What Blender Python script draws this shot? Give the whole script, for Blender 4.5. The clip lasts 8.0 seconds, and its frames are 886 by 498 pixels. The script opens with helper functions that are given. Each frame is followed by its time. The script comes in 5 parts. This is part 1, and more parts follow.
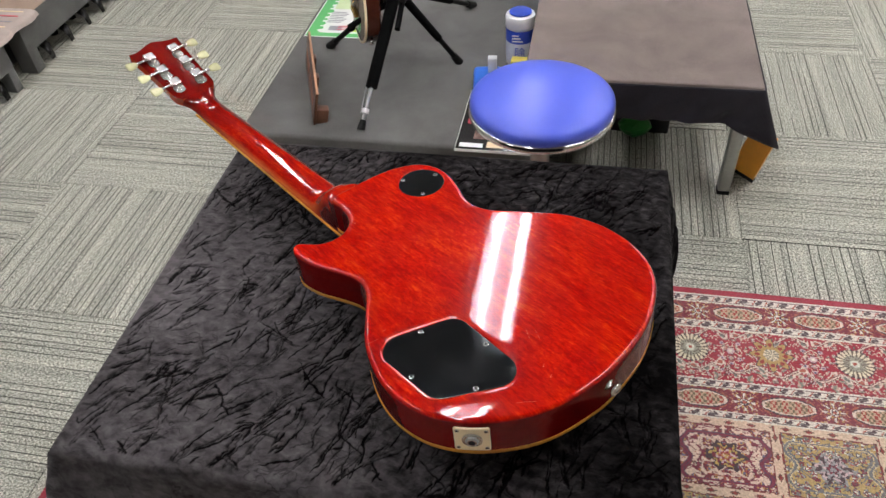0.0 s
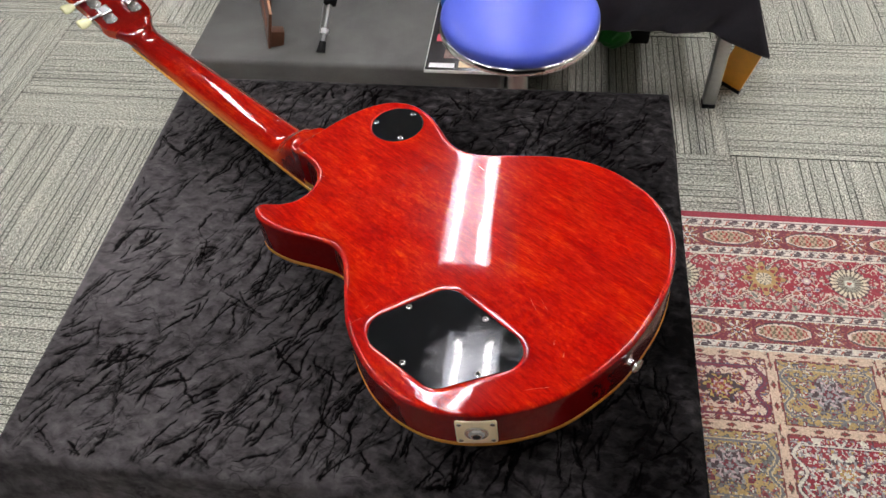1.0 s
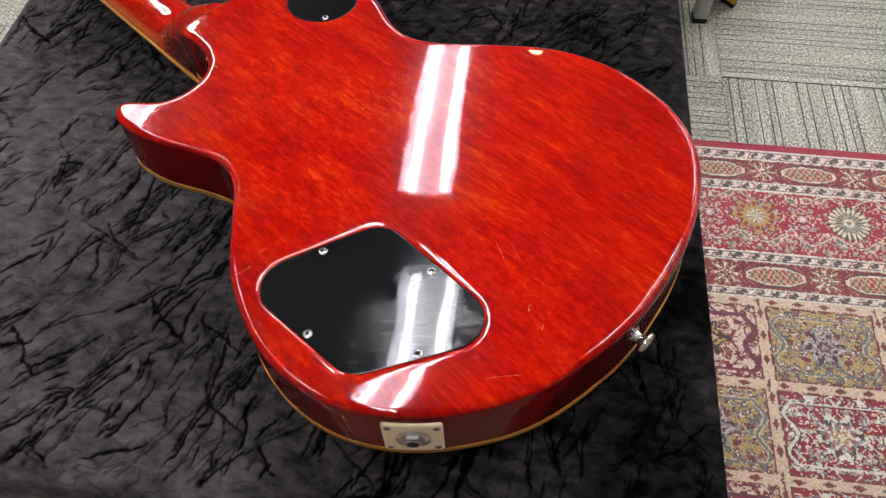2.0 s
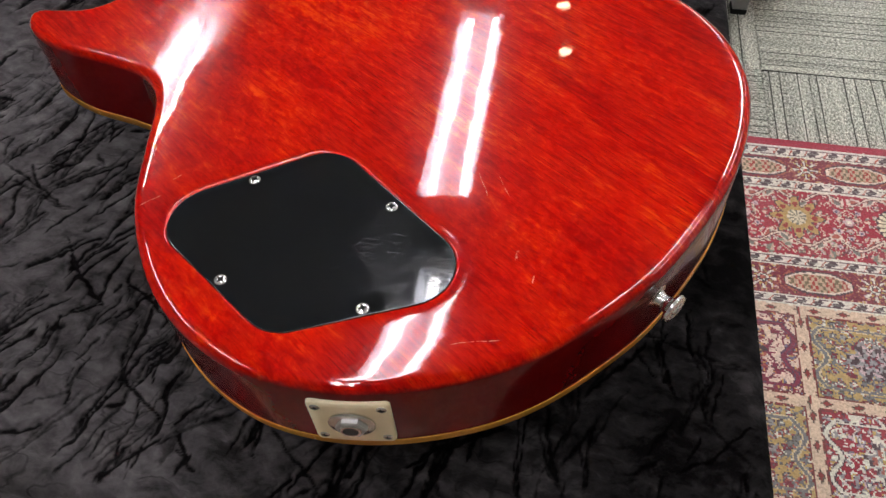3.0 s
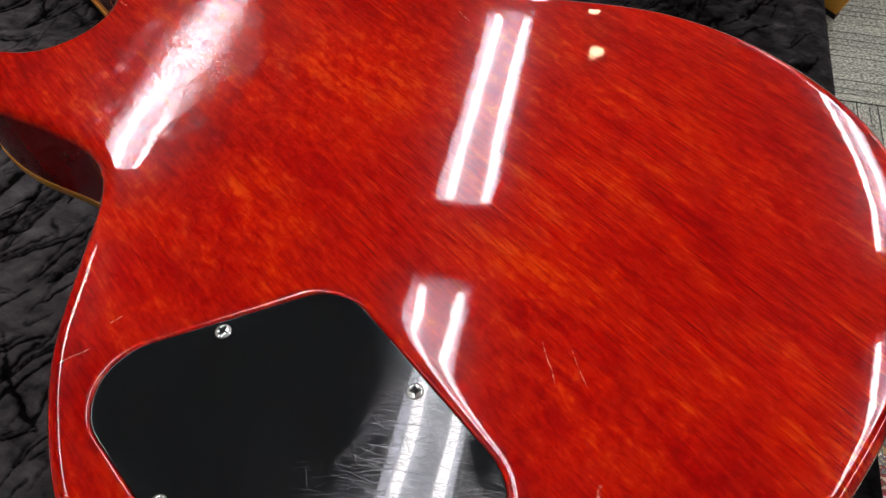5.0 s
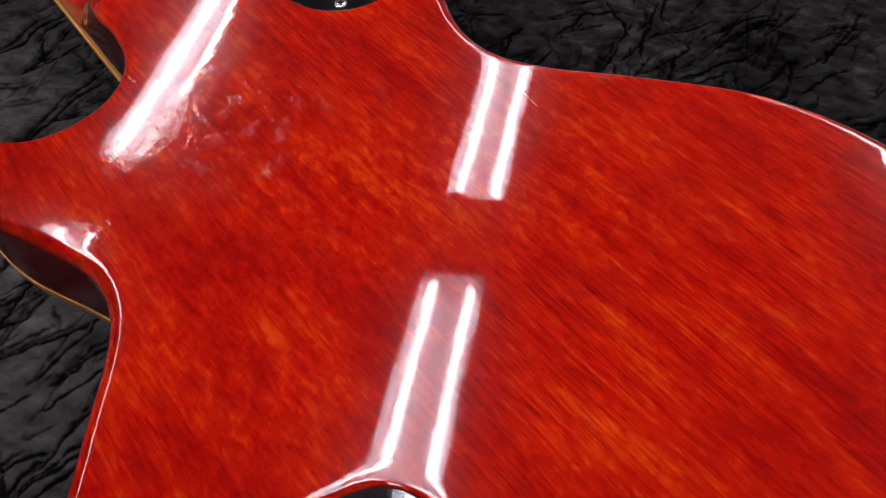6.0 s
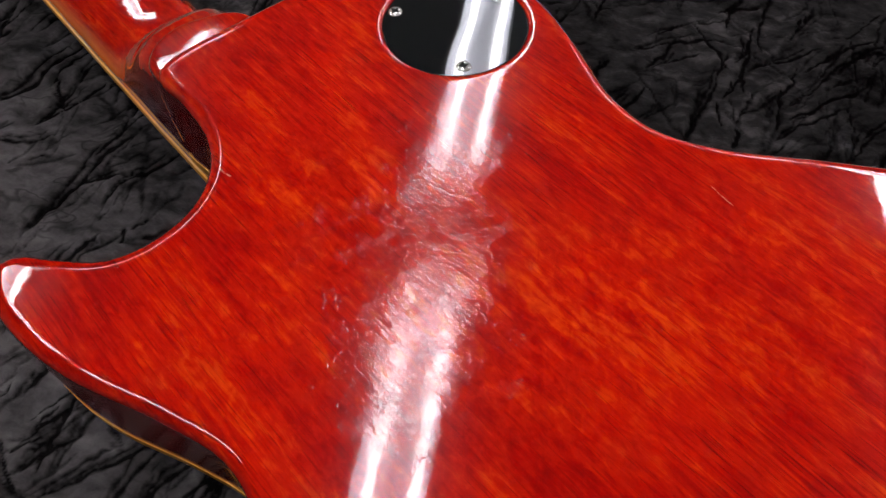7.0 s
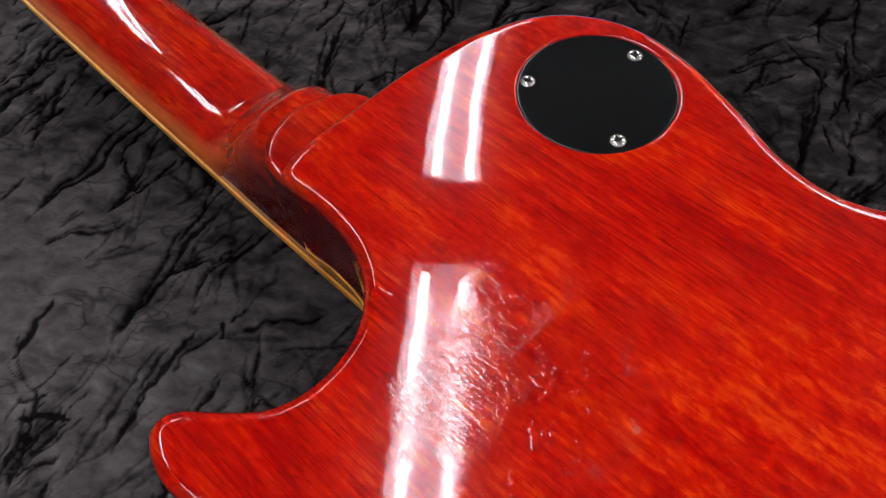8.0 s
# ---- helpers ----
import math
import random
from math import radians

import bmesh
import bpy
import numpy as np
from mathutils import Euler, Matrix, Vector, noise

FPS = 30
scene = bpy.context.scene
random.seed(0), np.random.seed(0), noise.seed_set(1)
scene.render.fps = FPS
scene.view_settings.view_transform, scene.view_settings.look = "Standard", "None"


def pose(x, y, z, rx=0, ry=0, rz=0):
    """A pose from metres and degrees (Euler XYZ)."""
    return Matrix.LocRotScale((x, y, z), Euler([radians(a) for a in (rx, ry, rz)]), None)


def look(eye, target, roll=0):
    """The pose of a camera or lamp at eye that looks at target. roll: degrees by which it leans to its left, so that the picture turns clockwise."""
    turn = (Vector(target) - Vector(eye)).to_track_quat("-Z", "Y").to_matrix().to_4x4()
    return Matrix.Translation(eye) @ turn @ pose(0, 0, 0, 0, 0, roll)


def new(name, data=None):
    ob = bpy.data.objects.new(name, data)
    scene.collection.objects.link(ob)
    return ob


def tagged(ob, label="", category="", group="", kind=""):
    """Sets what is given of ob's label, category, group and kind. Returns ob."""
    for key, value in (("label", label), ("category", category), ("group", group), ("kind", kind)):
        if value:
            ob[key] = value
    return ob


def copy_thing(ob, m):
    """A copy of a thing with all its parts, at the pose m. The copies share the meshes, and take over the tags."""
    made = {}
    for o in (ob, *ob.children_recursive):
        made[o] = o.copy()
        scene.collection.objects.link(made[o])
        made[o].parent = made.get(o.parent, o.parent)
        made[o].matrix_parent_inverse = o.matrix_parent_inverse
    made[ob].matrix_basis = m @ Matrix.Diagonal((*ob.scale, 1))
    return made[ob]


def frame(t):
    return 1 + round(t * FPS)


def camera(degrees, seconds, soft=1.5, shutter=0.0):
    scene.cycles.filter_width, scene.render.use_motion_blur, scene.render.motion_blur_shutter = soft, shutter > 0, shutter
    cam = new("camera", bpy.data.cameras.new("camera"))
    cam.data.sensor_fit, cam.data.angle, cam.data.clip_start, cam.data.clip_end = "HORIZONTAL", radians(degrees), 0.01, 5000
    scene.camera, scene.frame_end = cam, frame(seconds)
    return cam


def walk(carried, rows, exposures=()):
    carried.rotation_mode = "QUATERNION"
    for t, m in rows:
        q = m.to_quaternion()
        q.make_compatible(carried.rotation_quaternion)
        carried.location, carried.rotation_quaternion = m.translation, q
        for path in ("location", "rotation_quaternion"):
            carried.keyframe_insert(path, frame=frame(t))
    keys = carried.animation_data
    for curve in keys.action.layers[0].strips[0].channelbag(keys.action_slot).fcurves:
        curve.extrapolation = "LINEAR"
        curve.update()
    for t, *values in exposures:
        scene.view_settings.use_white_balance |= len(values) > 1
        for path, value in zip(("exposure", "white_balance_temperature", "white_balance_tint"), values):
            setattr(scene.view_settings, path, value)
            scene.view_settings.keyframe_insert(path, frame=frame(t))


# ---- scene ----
# ---------------------------------------------------------------- camera and walk
cam = camera(60.5, 8.0, soft=1.5)
# seconds, eye, degrees turned to the left, degrees up, degrees of lean
ROWS = [
    (0.0, 0.1479, 0.4072, 1.4078, 13.422, -43.519, -4.156),
    (0.5, 0.1350, 0.4409, 1.3964, 12.990, -45.275, -4.551),
    (1.0, 0.1073, 0.5145, 1.3605, 10.609, -50.239, -4.633),
    (1.5, 0.0889, 0.5984, 1.2870, 6.434, -54.547, -1.981),
    (1.7, 0.0935, 0.6207, 1.2487, 5.626, -55.660, -0.606),
    (2.8, 0.1300, 0.6709, 1.1005, 9.705, -55.601, -1.284),
    (3.0, 0.1309, 0.6765, 1.0827, 9.943, -54.438, -1.320),
    (3.5, 0.1269, 0.6915, 1.0644, 10.417, -52.911, -1.300),
    (4.0, 0.1195, 0.7204, 1.0503, 10.766, -53.368, -0.967),
    (4.5, 0.1113, 0.7588, 1.0379, 11.084, -54.622, -0.451),
    (4.7, 0.1044, 0.7734, 1.0371, 11.087, -54.901, 0.083),
    (5.8, 0.0779, 0.8487, 1.0248, 13.599, -56.797, -0.853),
    (6.0, 0.0606, 0.8651, 1.0255, 12.593, -57.086, -0.459),
    (6.5, 0.0089, 0.8999, 1.0165, 9.289, -58.271, 1.169),
    (7.0, -0.0265, 0.9247, 1.0079, 6.499, -59.236, 3.385),
    (7.5, -0.0544, 0.9396, 1.0114, 5.690, -59.530, 3.712),
    (8.0, -0.0933, 0.9640, 1.0049, 4.776, -60.222, 0.147),
]


def eye_pose(x, y, z, turn, up, lean):
    a, b = radians(turn), radians(up)
    ahead = Vector((-math.sin(a) * math.cos(b), math.cos(a) * math.cos(b), math.sin(b)))
    return look((x, y, z), Vector((x, y, z)) + ahead, lean)


walk(cam, [(t, eye_pose(*row)) for t, *row in ROWS], [(0.0, 0.1), (1.5, 0.1), (3.0, 0.04), (4.5, -0.25), (6.0, -0.42), (7.0, -0.32), (8.0, -0.20)])

# ---------------------------------------------------------------- world and light
world = bpy.data.worlds.new("shop_surroundings")
scene.world = world
world.use_nodes = True
world.node_tree.nodes["Background"].inputs[0].default_value = (0.5, 0.52, 0.55, 1)
world.node_tree.nodes["Background"].inputs[1].default_value = 0.05
TUBE_LIGHT = 36.5
CEILING = 2.72

# ---------------------------------------------------------------- material tools


class Shade:
    """A node material with a Principled shader, written in short calls."""

    def __init__(self, name, rough=0.5, base=(0.5, 0.5, 0.5), **inputs):
        self.mat = bpy.data.materials.new(name)
        self.mat.use_nodes = True
        self.tree = self.mat.node_tree
        self.bsdf = self.tree.nodes["Principled BSDF"]
        self.set(self.bsdf, "Base Color", (*base, 1))
        self.set(self.bsdf, "Roughness", rough)
        for key, value in inputs.items():
            self.set(self.bsdf, key.replace("_", " "), value)

    def set(self, node, key, value):
        if isinstance(value, bpy.types.NodeSocket):
            self.tree.links.new(value, node.inputs[key])
        else:
            node.inputs[key].default_value = value

    def node(self, kind, out=0, props=None, **inputs):
        n = self.tree.nodes.new(kind)
        for key, value in (props or {}).items():
            setattr(n, key, value)
        for key, value in inputs.items():
            self.set(n, int(key[1:]) if key[0] == "i" and key[1:].isdigit() else key.replace("_", " "), value)
        return n.outputs[out]

    def coords(self, scale=(1, 1, 1), turn=0.0, which="Object"):
        c = self.tree.nodes.new("ShaderNodeTexCoord").outputs[which]
        if turn:
            c = self.node("ShaderNodeMapping", Vector=c, Rotation=(0, 0, turn))
        return self.node("ShaderNodeMapping", Vector=c, Scale=scale)

    def noise(self, vector, scale=1.0, detail=4.0, rough=0.55, warp=0.0):
        return self.node("ShaderNodeTexNoise", 0, Vector=vector, Scale=scale, Detail=detail, Roughness=rough, Distortion=warp)

    def math(self, op, a, b=0.0, c=None):
        n = self.tree.nodes.new("ShaderNodeMath")
        n.operation = op
        self.set(n, 0, a), self.set(n, 1, b)
        if c is not None:
            self.set(n, 2, c)
        return n.outputs[0]

    def span(self, value, lo, hi, to_lo=0.0, to_hi=1.0):
        return self.node("ShaderNodeMapRange", 0, None, Value=value, From_Min=lo, From_Max=hi, To_Min=to_lo, To_Max=to_hi)

    def ramp(self, value, *stops):
        n = self.tree.nodes.new("ShaderNodeValToRGB")
        e = n.color_ramp.elements
        while len(e) < len(stops):
            e.new(0.5)
        for item, (at, colour) in zip(e, stops):
            item.position, item.color = at, (*colour, 1)
        self.set(n, 0, value)
        return n.outputs[0]

    def mix(self, factor, a, b, blend="MIX"):
        n = self.tree.nodes.new("ShaderNodeMix")
        n.data_type, n.blend_type = "RGBA", blend
        for key, value in ((0, factor), (6, a), (7, b)):
            self.set(n, key, (*value, 1) if isinstance(value, tuple) and len(value) == 3 else value)
        return n.outputs[2]

    def bump(self, height, distance, strength=1.0, normal=None):
        n = self.tree.nodes.new("ShaderNodeBump")
        self.set(n, "Height", height), self.set(n, "Distance", distance), self.set(n, "Strength", strength)
        if normal:
            self.set(n, "Normal", normal)
        return n.outputs[0]

    def put(self, **inputs):
        for key, value in inputs.items():
            self.set(self.bsdf, key.replace("_", " "), value)
        return self.mat


# along and across the back in millimetres, length, turn, half width in millimetres
SCRATCHES = [(99, 19, 0.016, 2.62, 0.28), (58.5, 38.5, 0.006, -1.03, 0.65), (45, 43, 0.0045, -1.1, 0.4), (40.5, 82, 0.021, 0.89, 0.25), (209, 120, 0.005, 1.57, 0.3), (205, 137.5, 0.012, 1.4, 0.3), (257, -81, 0.011, 2.96, 0.25), (91, 13.5, 0.015, 2.67, 0.2), (379, 36, 0.006, 0.1, 0.45)]


def lacquered_mahogany(name, shaded_sides, deep=0.0):
    s = Shade(name, 0.14, Coat_Weight=1.0, Coat_Roughness=0.03, Coat_IOR=1.47, Specular_IOR_Level=0.04)
    blotch = s.noise(s.coords((11, 26, 20)), 1, 4, 0.6, 0.6)
    band = s.noise(s.coords((24, 120, 60)), 1, 3, 0.6, 0.4)
    fleck = s.noise(s.coords((105, 330, 160)), 1, 3, 0.6, 0.7)
    mottle = s.noise(s.coords((150, 210, 160), 0.5), 1, 2, 0.6, 0.9)
    streak = s.noise(s.coords((26, 820, 300)), 1, 2, 0.6)
    pore = s.noise(s.coords((60, 1500, 900)), 1, 2, 0.5)
    # straight ribbon figure in places, short curly flecks in others
    figure = s.span(s.noise(s.coords((9, 9, 9)), 1, 2), 0.40, 0.60)
    short = s.math("ADD", s.math("MULTIPLY", fleck, 0.6), s.math("MULTIPLY", mottle, 0.4))
    straight = s.math("ADD", s.math("MULTIPLY", fleck, 0.5), s.math("MULTIPLY", streak, 0.5))
    fine = s.math("ADD", short, s.math("MULTIPLY", figure, s.math("SUBTRACT", straight, short)))
    tone = s.math("ADD", s.math("MULTIPLY", blotch, 0.25), s.math("ADD", s.math("MULTIPLY", fine, 0.50), s.math("MULTIPLY", band, 0.25)))
    colour = s.ramp(tone, (0.37, (0.215, 0.0003, 0.0006)), (0.45, (0.30, 0.0010, 0.0006)), (0.53, (0.42, 0.0070, 0.0008)), (0.63, (0.60, 0.045, 0.002)))
    colour = s.mix(s.math("MULTIPLY", s.span(pore, 0.57, 0.70), s.span(figure, 0, 1, 0.2, 0.7)), colour, (0.10, 0.001, 0.001))
    if deep:
        colour = s.mix(deep, colour, (0.105, 0.0020, 0.0018))
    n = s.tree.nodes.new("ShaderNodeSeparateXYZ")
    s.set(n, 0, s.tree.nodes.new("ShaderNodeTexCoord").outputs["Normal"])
    if shaded_sides:
        # the body's sides, darkened by facing: their shade painted as a deep burgundy
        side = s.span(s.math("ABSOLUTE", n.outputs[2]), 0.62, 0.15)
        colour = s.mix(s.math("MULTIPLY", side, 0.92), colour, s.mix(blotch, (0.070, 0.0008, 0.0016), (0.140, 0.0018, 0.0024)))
    elif deep < 0.5:
        # the neck's edges turn orange where they face sideways; the heel's sides are dark
        p = s.tree.nodes.new("ShaderNodeSeparateXYZ")
        s.set(p, 0, s.coords())
        thin = s.span(s.math("ADD", s.math("ABSOLUTE", n.outputs[2]), s.math("MULTIPLY", s.math("SUBTRACT", band, 0.5), 0.3)), 0.78, 0.38)
        out = s.math("MULTIPLY", s.span(p.outputs[0], 0.468, 0.515), s.span(p.outputs[0], 0.84, 0.70, 0.1, 1.0))
        colour = s.mix(s.math("MULTIPLY", s.math("MULTIPLY", thin, out), 0.9), colour, s.mix(fine, (0.46, 0.052, 0.008), (0.70, 0.18, 0.032)))
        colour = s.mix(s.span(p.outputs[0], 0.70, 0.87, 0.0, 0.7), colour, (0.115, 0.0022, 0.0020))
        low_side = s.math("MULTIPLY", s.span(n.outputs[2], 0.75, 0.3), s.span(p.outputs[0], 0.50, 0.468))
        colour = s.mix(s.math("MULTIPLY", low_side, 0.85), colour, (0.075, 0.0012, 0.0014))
    else:
        # the headstock's edges, lighter and more orange
        colour = s.mix(s.span(s.math("ABSOLUTE", n.outputs[2]), 0.75, 0.35, 0, 0.85), colour, s.mix(fine, (0.34, 0.012, 0.003), (0.58, 0.07, 0.01)))
    # a patch of lacquer crazed by wear, round the middle of the upper back
    at = s.node("ShaderNodeVectorMath", 1, {"operation": "DISTANCE"}, i0=s.node("ShaderNodeMapping", Vector=s.coords(), Scale=(1, 0.9, 0)), i1=(0.311, 0.009, 0))
    edge = s.math("ADD", at, s.math("MULTIPLY", s.math("SUBTRACT", s.noise(s.coords((45, 45, 45)), 1, 3), 0.5), 0.07))
    worn = s.span(edge, 0.062, 0.020)
    patchy = s.span(s.noise(s.coords((120, 90, 90)), 1, 2), 0.50, 0.62)
    crack = s.math("ABSOLUTE", s.math("SUBTRACT", s.noise(s.coords((120, 170, 150), 0.6), 1, 1, 0.5, 1.0), 0.5))
    ridge = s.math("MULTIPLY", s.span(crack, 0.028, 0.0), patchy)
    dash = s.span(s.noise(s.coords((210, 1000, 300), -0.10), 1, 2, 0.5, 0.4), 0.40, 0.68)
    height = s.math("ADD", s.math("MULTIPLY", ridge, 0.000042), s.math("MULTIPLY", dash, 0.000026))
    wave = s.noise(s.coords((26, 26, 26)), 1, 2, 0.5)
    skin = s.noise(s.coords((130, 130, 130)), 1, 2, 0.5)
    low = s.bump(wave, 0.00007)
    low = s.bump(skin, 0.000011, 1.0, low)
    coat = s.bump(s.math("MULTIPLY", height, worn), 1.0, 1.0, low)
    rough = s.span(worn, 0.2, 1.0, 0.028, 0.045)
    if shaded_sides:
        # thin pale scratches through the lacquer
        marks = 0.0
        wander = s.math("MULTIPLY", s.math("SUBTRACT", s.noise(s.coords((90, 90, 90)), 1, 2), 0.5), 0.0022)
        for x, y, long, turn, wide in SCRATCHES:
            c = s.tree.nodes.new("ShaderNodeSeparateXYZ")
            s.set(c, 0, s.node("ShaderNodeMapping", 0, {"vector_type": "TEXTURE"}, Vector=s.coords(), Location=(x / 1000, y / 1000, 0), Rotation=(0, 0, turn)))
            across = s.span(s.math("ABSOLUTE", s.math("ADD", c.outputs[1], wander)), wide / 1000, wide / 2600)
            marks = s.math("MAXIMUM", s.math("MULTIPLY", across, s.span(s.math("ABSOLUTE", c.outputs[0]), long / 2, long / 2.6)), marks)
        top = s.span(n.outputs[2], 0.5, 0.9)
        marks = s.math("MULTIPLY", s.math("MULTIPLY", marks, top), s.span(s.noise(s.coords((500, 500, 500)), 1, 2), 0.36, 0.55))
        colour = s.mix(s.math("MULTIPLY", marks, 0.6), colour, (0.62, 0.25, 0.18))
        rough = s.math("ADD", s.math("ADD", s.math("MULTIPLY", marks, 0.3), rough), s.math("MULTIPLY", side, 0.017))
        s.put(Coat_Weight=s.span(side, 0, 1, 1.0, 0.32))
    return s.put(Base_Color=colour, Coat_Normal=coat, Coat_Roughness=rough)


def plain(name, base, rough, metal=0.0, vary=0.12, size=60.0, relief=0.0, **more):
    """A surface of one colour with its own faint unevenness."""
    s = Shade(name, rough, base, Metallic=metal, **more)
    n1 = s.noise(s.coords((size, size, size)), 1, 5, 0.6)
    n2 = s.noise(s.coords((size * 9, size * 9, size * 9)), 1, 3, 0.6)
    both = s.math("ADD", s.math("MULTIPLY", n1, 0.65), s.math("MULTIPLY", n2, 0.35))
    dark, light = tuple(c * (1 - vary) for c in base), tuple(min(1, c * (1 + vary)) for c in base)
    s.put(Base_Color=s.ramp(both, (0.3, dark), (0.7, light)), Roughness=s.span(both, 0.3, 0.7, rough * 0.85, min(1, rough * 1.15)))
    if relief:
        s.put(Normal=s.bump(both, relief))
    return s.mat


def cover_plastic(name, worn, lean_x, lean_y):
    """Black plastic, slightly warped; with fine hairline scratches where it is worn."""
    s = Shade(name, 0.03, (0.005, 0.0055, 0.0065), Specular_IOR_Level=0.55)
    lean = s.tree.nodes.new("ShaderNodeSeparateXYZ")
    s.set(lean, 0, s.coords())
    warp = s.math("ADD", s.math("MULTIPLY", lean.outputs[1], lean_y), s.math("MULTIPLY", lean.outputs[0], lean_x))
    wave = s.bump(s.math("ADD", s.math("MULTIPLY", s.noise(s.coords((17, 17, 17)), 1, 1), 0.00024), warp), 1.0)
    if not worn:
        return s.put(Normal=wave)
    fine = 0.0
    for k, (turn, dense, cut) in enumerate(((-0.67, 4600, 0.635), (-0.45, 4000, 0.645), (-0.95, 4300, 0.64), (-0.1, 3800, 0.67), (-1.35, 4200, 0.67), (0.5, 4000, 0.69))):
        line = s.span(s.noise(s.coords((34 + 5 * k, dense, 40), turn), 1, 1, 0.5, 0.03), cut, cut + 0.08)
        fine = s.math("MAXIMUM", line, fine)
    at = s.node("ShaderNodeVectorMath", 1, {"operation": "DISTANCE"}, i0=s.coords(), i1=(0.090, 0.085, 0))
    where = s.math("MULTIPLY", s.span(at, 0.080, 0.015, 0.06, 1.0), s.span(s.noise(s.coords((30, 30, 30)), 1, 2), 0.36, 0.56, 0.06, 1.0))
    fine = s.math("MULTIPLY", fine, where)
    return s.put(Roughness=s.span(fine, 0, 1, 0.03, 0.20), Normal=s.bump(fine, 0.000005, 1.0, wave), Base_Color=s.mix(s.math("MULTIPLY", fine, 0.22), (0.005, 0.0055, 0.0065), (0.07, 0.072, 0.078)))


def crushed_velvet():
    """Black pile with a sheen across the tips; shade in creases and round the guitar is in the colour."""
    s = Shade("crushed_black_velvet", 0.9, (0.012, 0.011, 0.012), Sheen_Roughness=0.42, Specular_IOR_Level=0.0)
    c = s.coords()
    warp = s.node("ShaderNodeTexNoise", 1, Vector=c, Scale=45.0, Detail=3.0)
    bent = s.node("ShaderNodeVectorMath", 0, {"operation": "MULTIPLY_ADD"}, i0=warp, i1=(0.014, 0.014, 0.0), i2=c)
    nap_shade = s.noise(s.node("ShaderNodeMapping", Vector=bent, Scale=(58, 92, 60), Rotation=(0, 0, 0.6)), 1, 5, 0.62)
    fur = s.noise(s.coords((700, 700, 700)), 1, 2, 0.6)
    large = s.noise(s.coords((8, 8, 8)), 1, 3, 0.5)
    ragged = s.noise(s.coords((200, 200, 200)), 1, 3, 0.6)
    raw = s.node("ShaderNodeAttribute", 2, {"attribute_name": "nap_shade"})
    crease_shade = s.span(s.math("ADD", raw, s.math("MULTIPLY", s.math("SUBTRACT", ragged, 0.5), 0.8)), 0.10, 0.68)
    # thin folds between the creases, darkened in the colour as well
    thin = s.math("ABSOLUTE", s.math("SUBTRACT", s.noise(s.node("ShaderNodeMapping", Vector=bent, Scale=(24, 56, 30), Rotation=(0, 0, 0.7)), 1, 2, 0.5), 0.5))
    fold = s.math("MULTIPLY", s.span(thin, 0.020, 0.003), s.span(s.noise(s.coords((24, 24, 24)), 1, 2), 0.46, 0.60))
    dark = s.math("MAXIMUM", crease_shade, s.math("MULTIPLY", fold, 0.5))
    # darker to the right and back: shade round the guitar, painted into the tone
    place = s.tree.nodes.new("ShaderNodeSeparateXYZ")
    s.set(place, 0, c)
    painted_shade = s.span(s.math("ADD", s.math("ADD", place.outputs[0], s.math("MULTIPLY", s.math("SUBTRACT", place.outputs[1], 1.0), 0.62)), s.math("MULTIPLY", s.noise(s.coords((9, 9, 9)), 1, 4, 0.6), 0.20)), -0.25, 0.19)
    level = s.math("SUBTRACT", s.math("ADD", s.math("ADD", s.math("MULTIPLY", nap_shade, 0.32), s.math("MULTIPLY", large, 0.24)), 0.225), s.math("MULTIPLY", painted_shade, 0.132))
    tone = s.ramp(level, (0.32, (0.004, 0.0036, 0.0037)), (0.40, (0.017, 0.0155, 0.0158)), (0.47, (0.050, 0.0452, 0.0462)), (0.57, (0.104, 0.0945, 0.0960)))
    # the shade in creases and folds is painted, nearly black
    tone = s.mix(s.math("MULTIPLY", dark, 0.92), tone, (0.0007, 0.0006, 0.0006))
    low = s.bump(nap_shade, 0.0015, 0.8)
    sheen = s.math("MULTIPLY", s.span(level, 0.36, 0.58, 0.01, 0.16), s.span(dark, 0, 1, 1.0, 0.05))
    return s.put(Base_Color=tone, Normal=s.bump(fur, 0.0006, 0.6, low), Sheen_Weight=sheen)


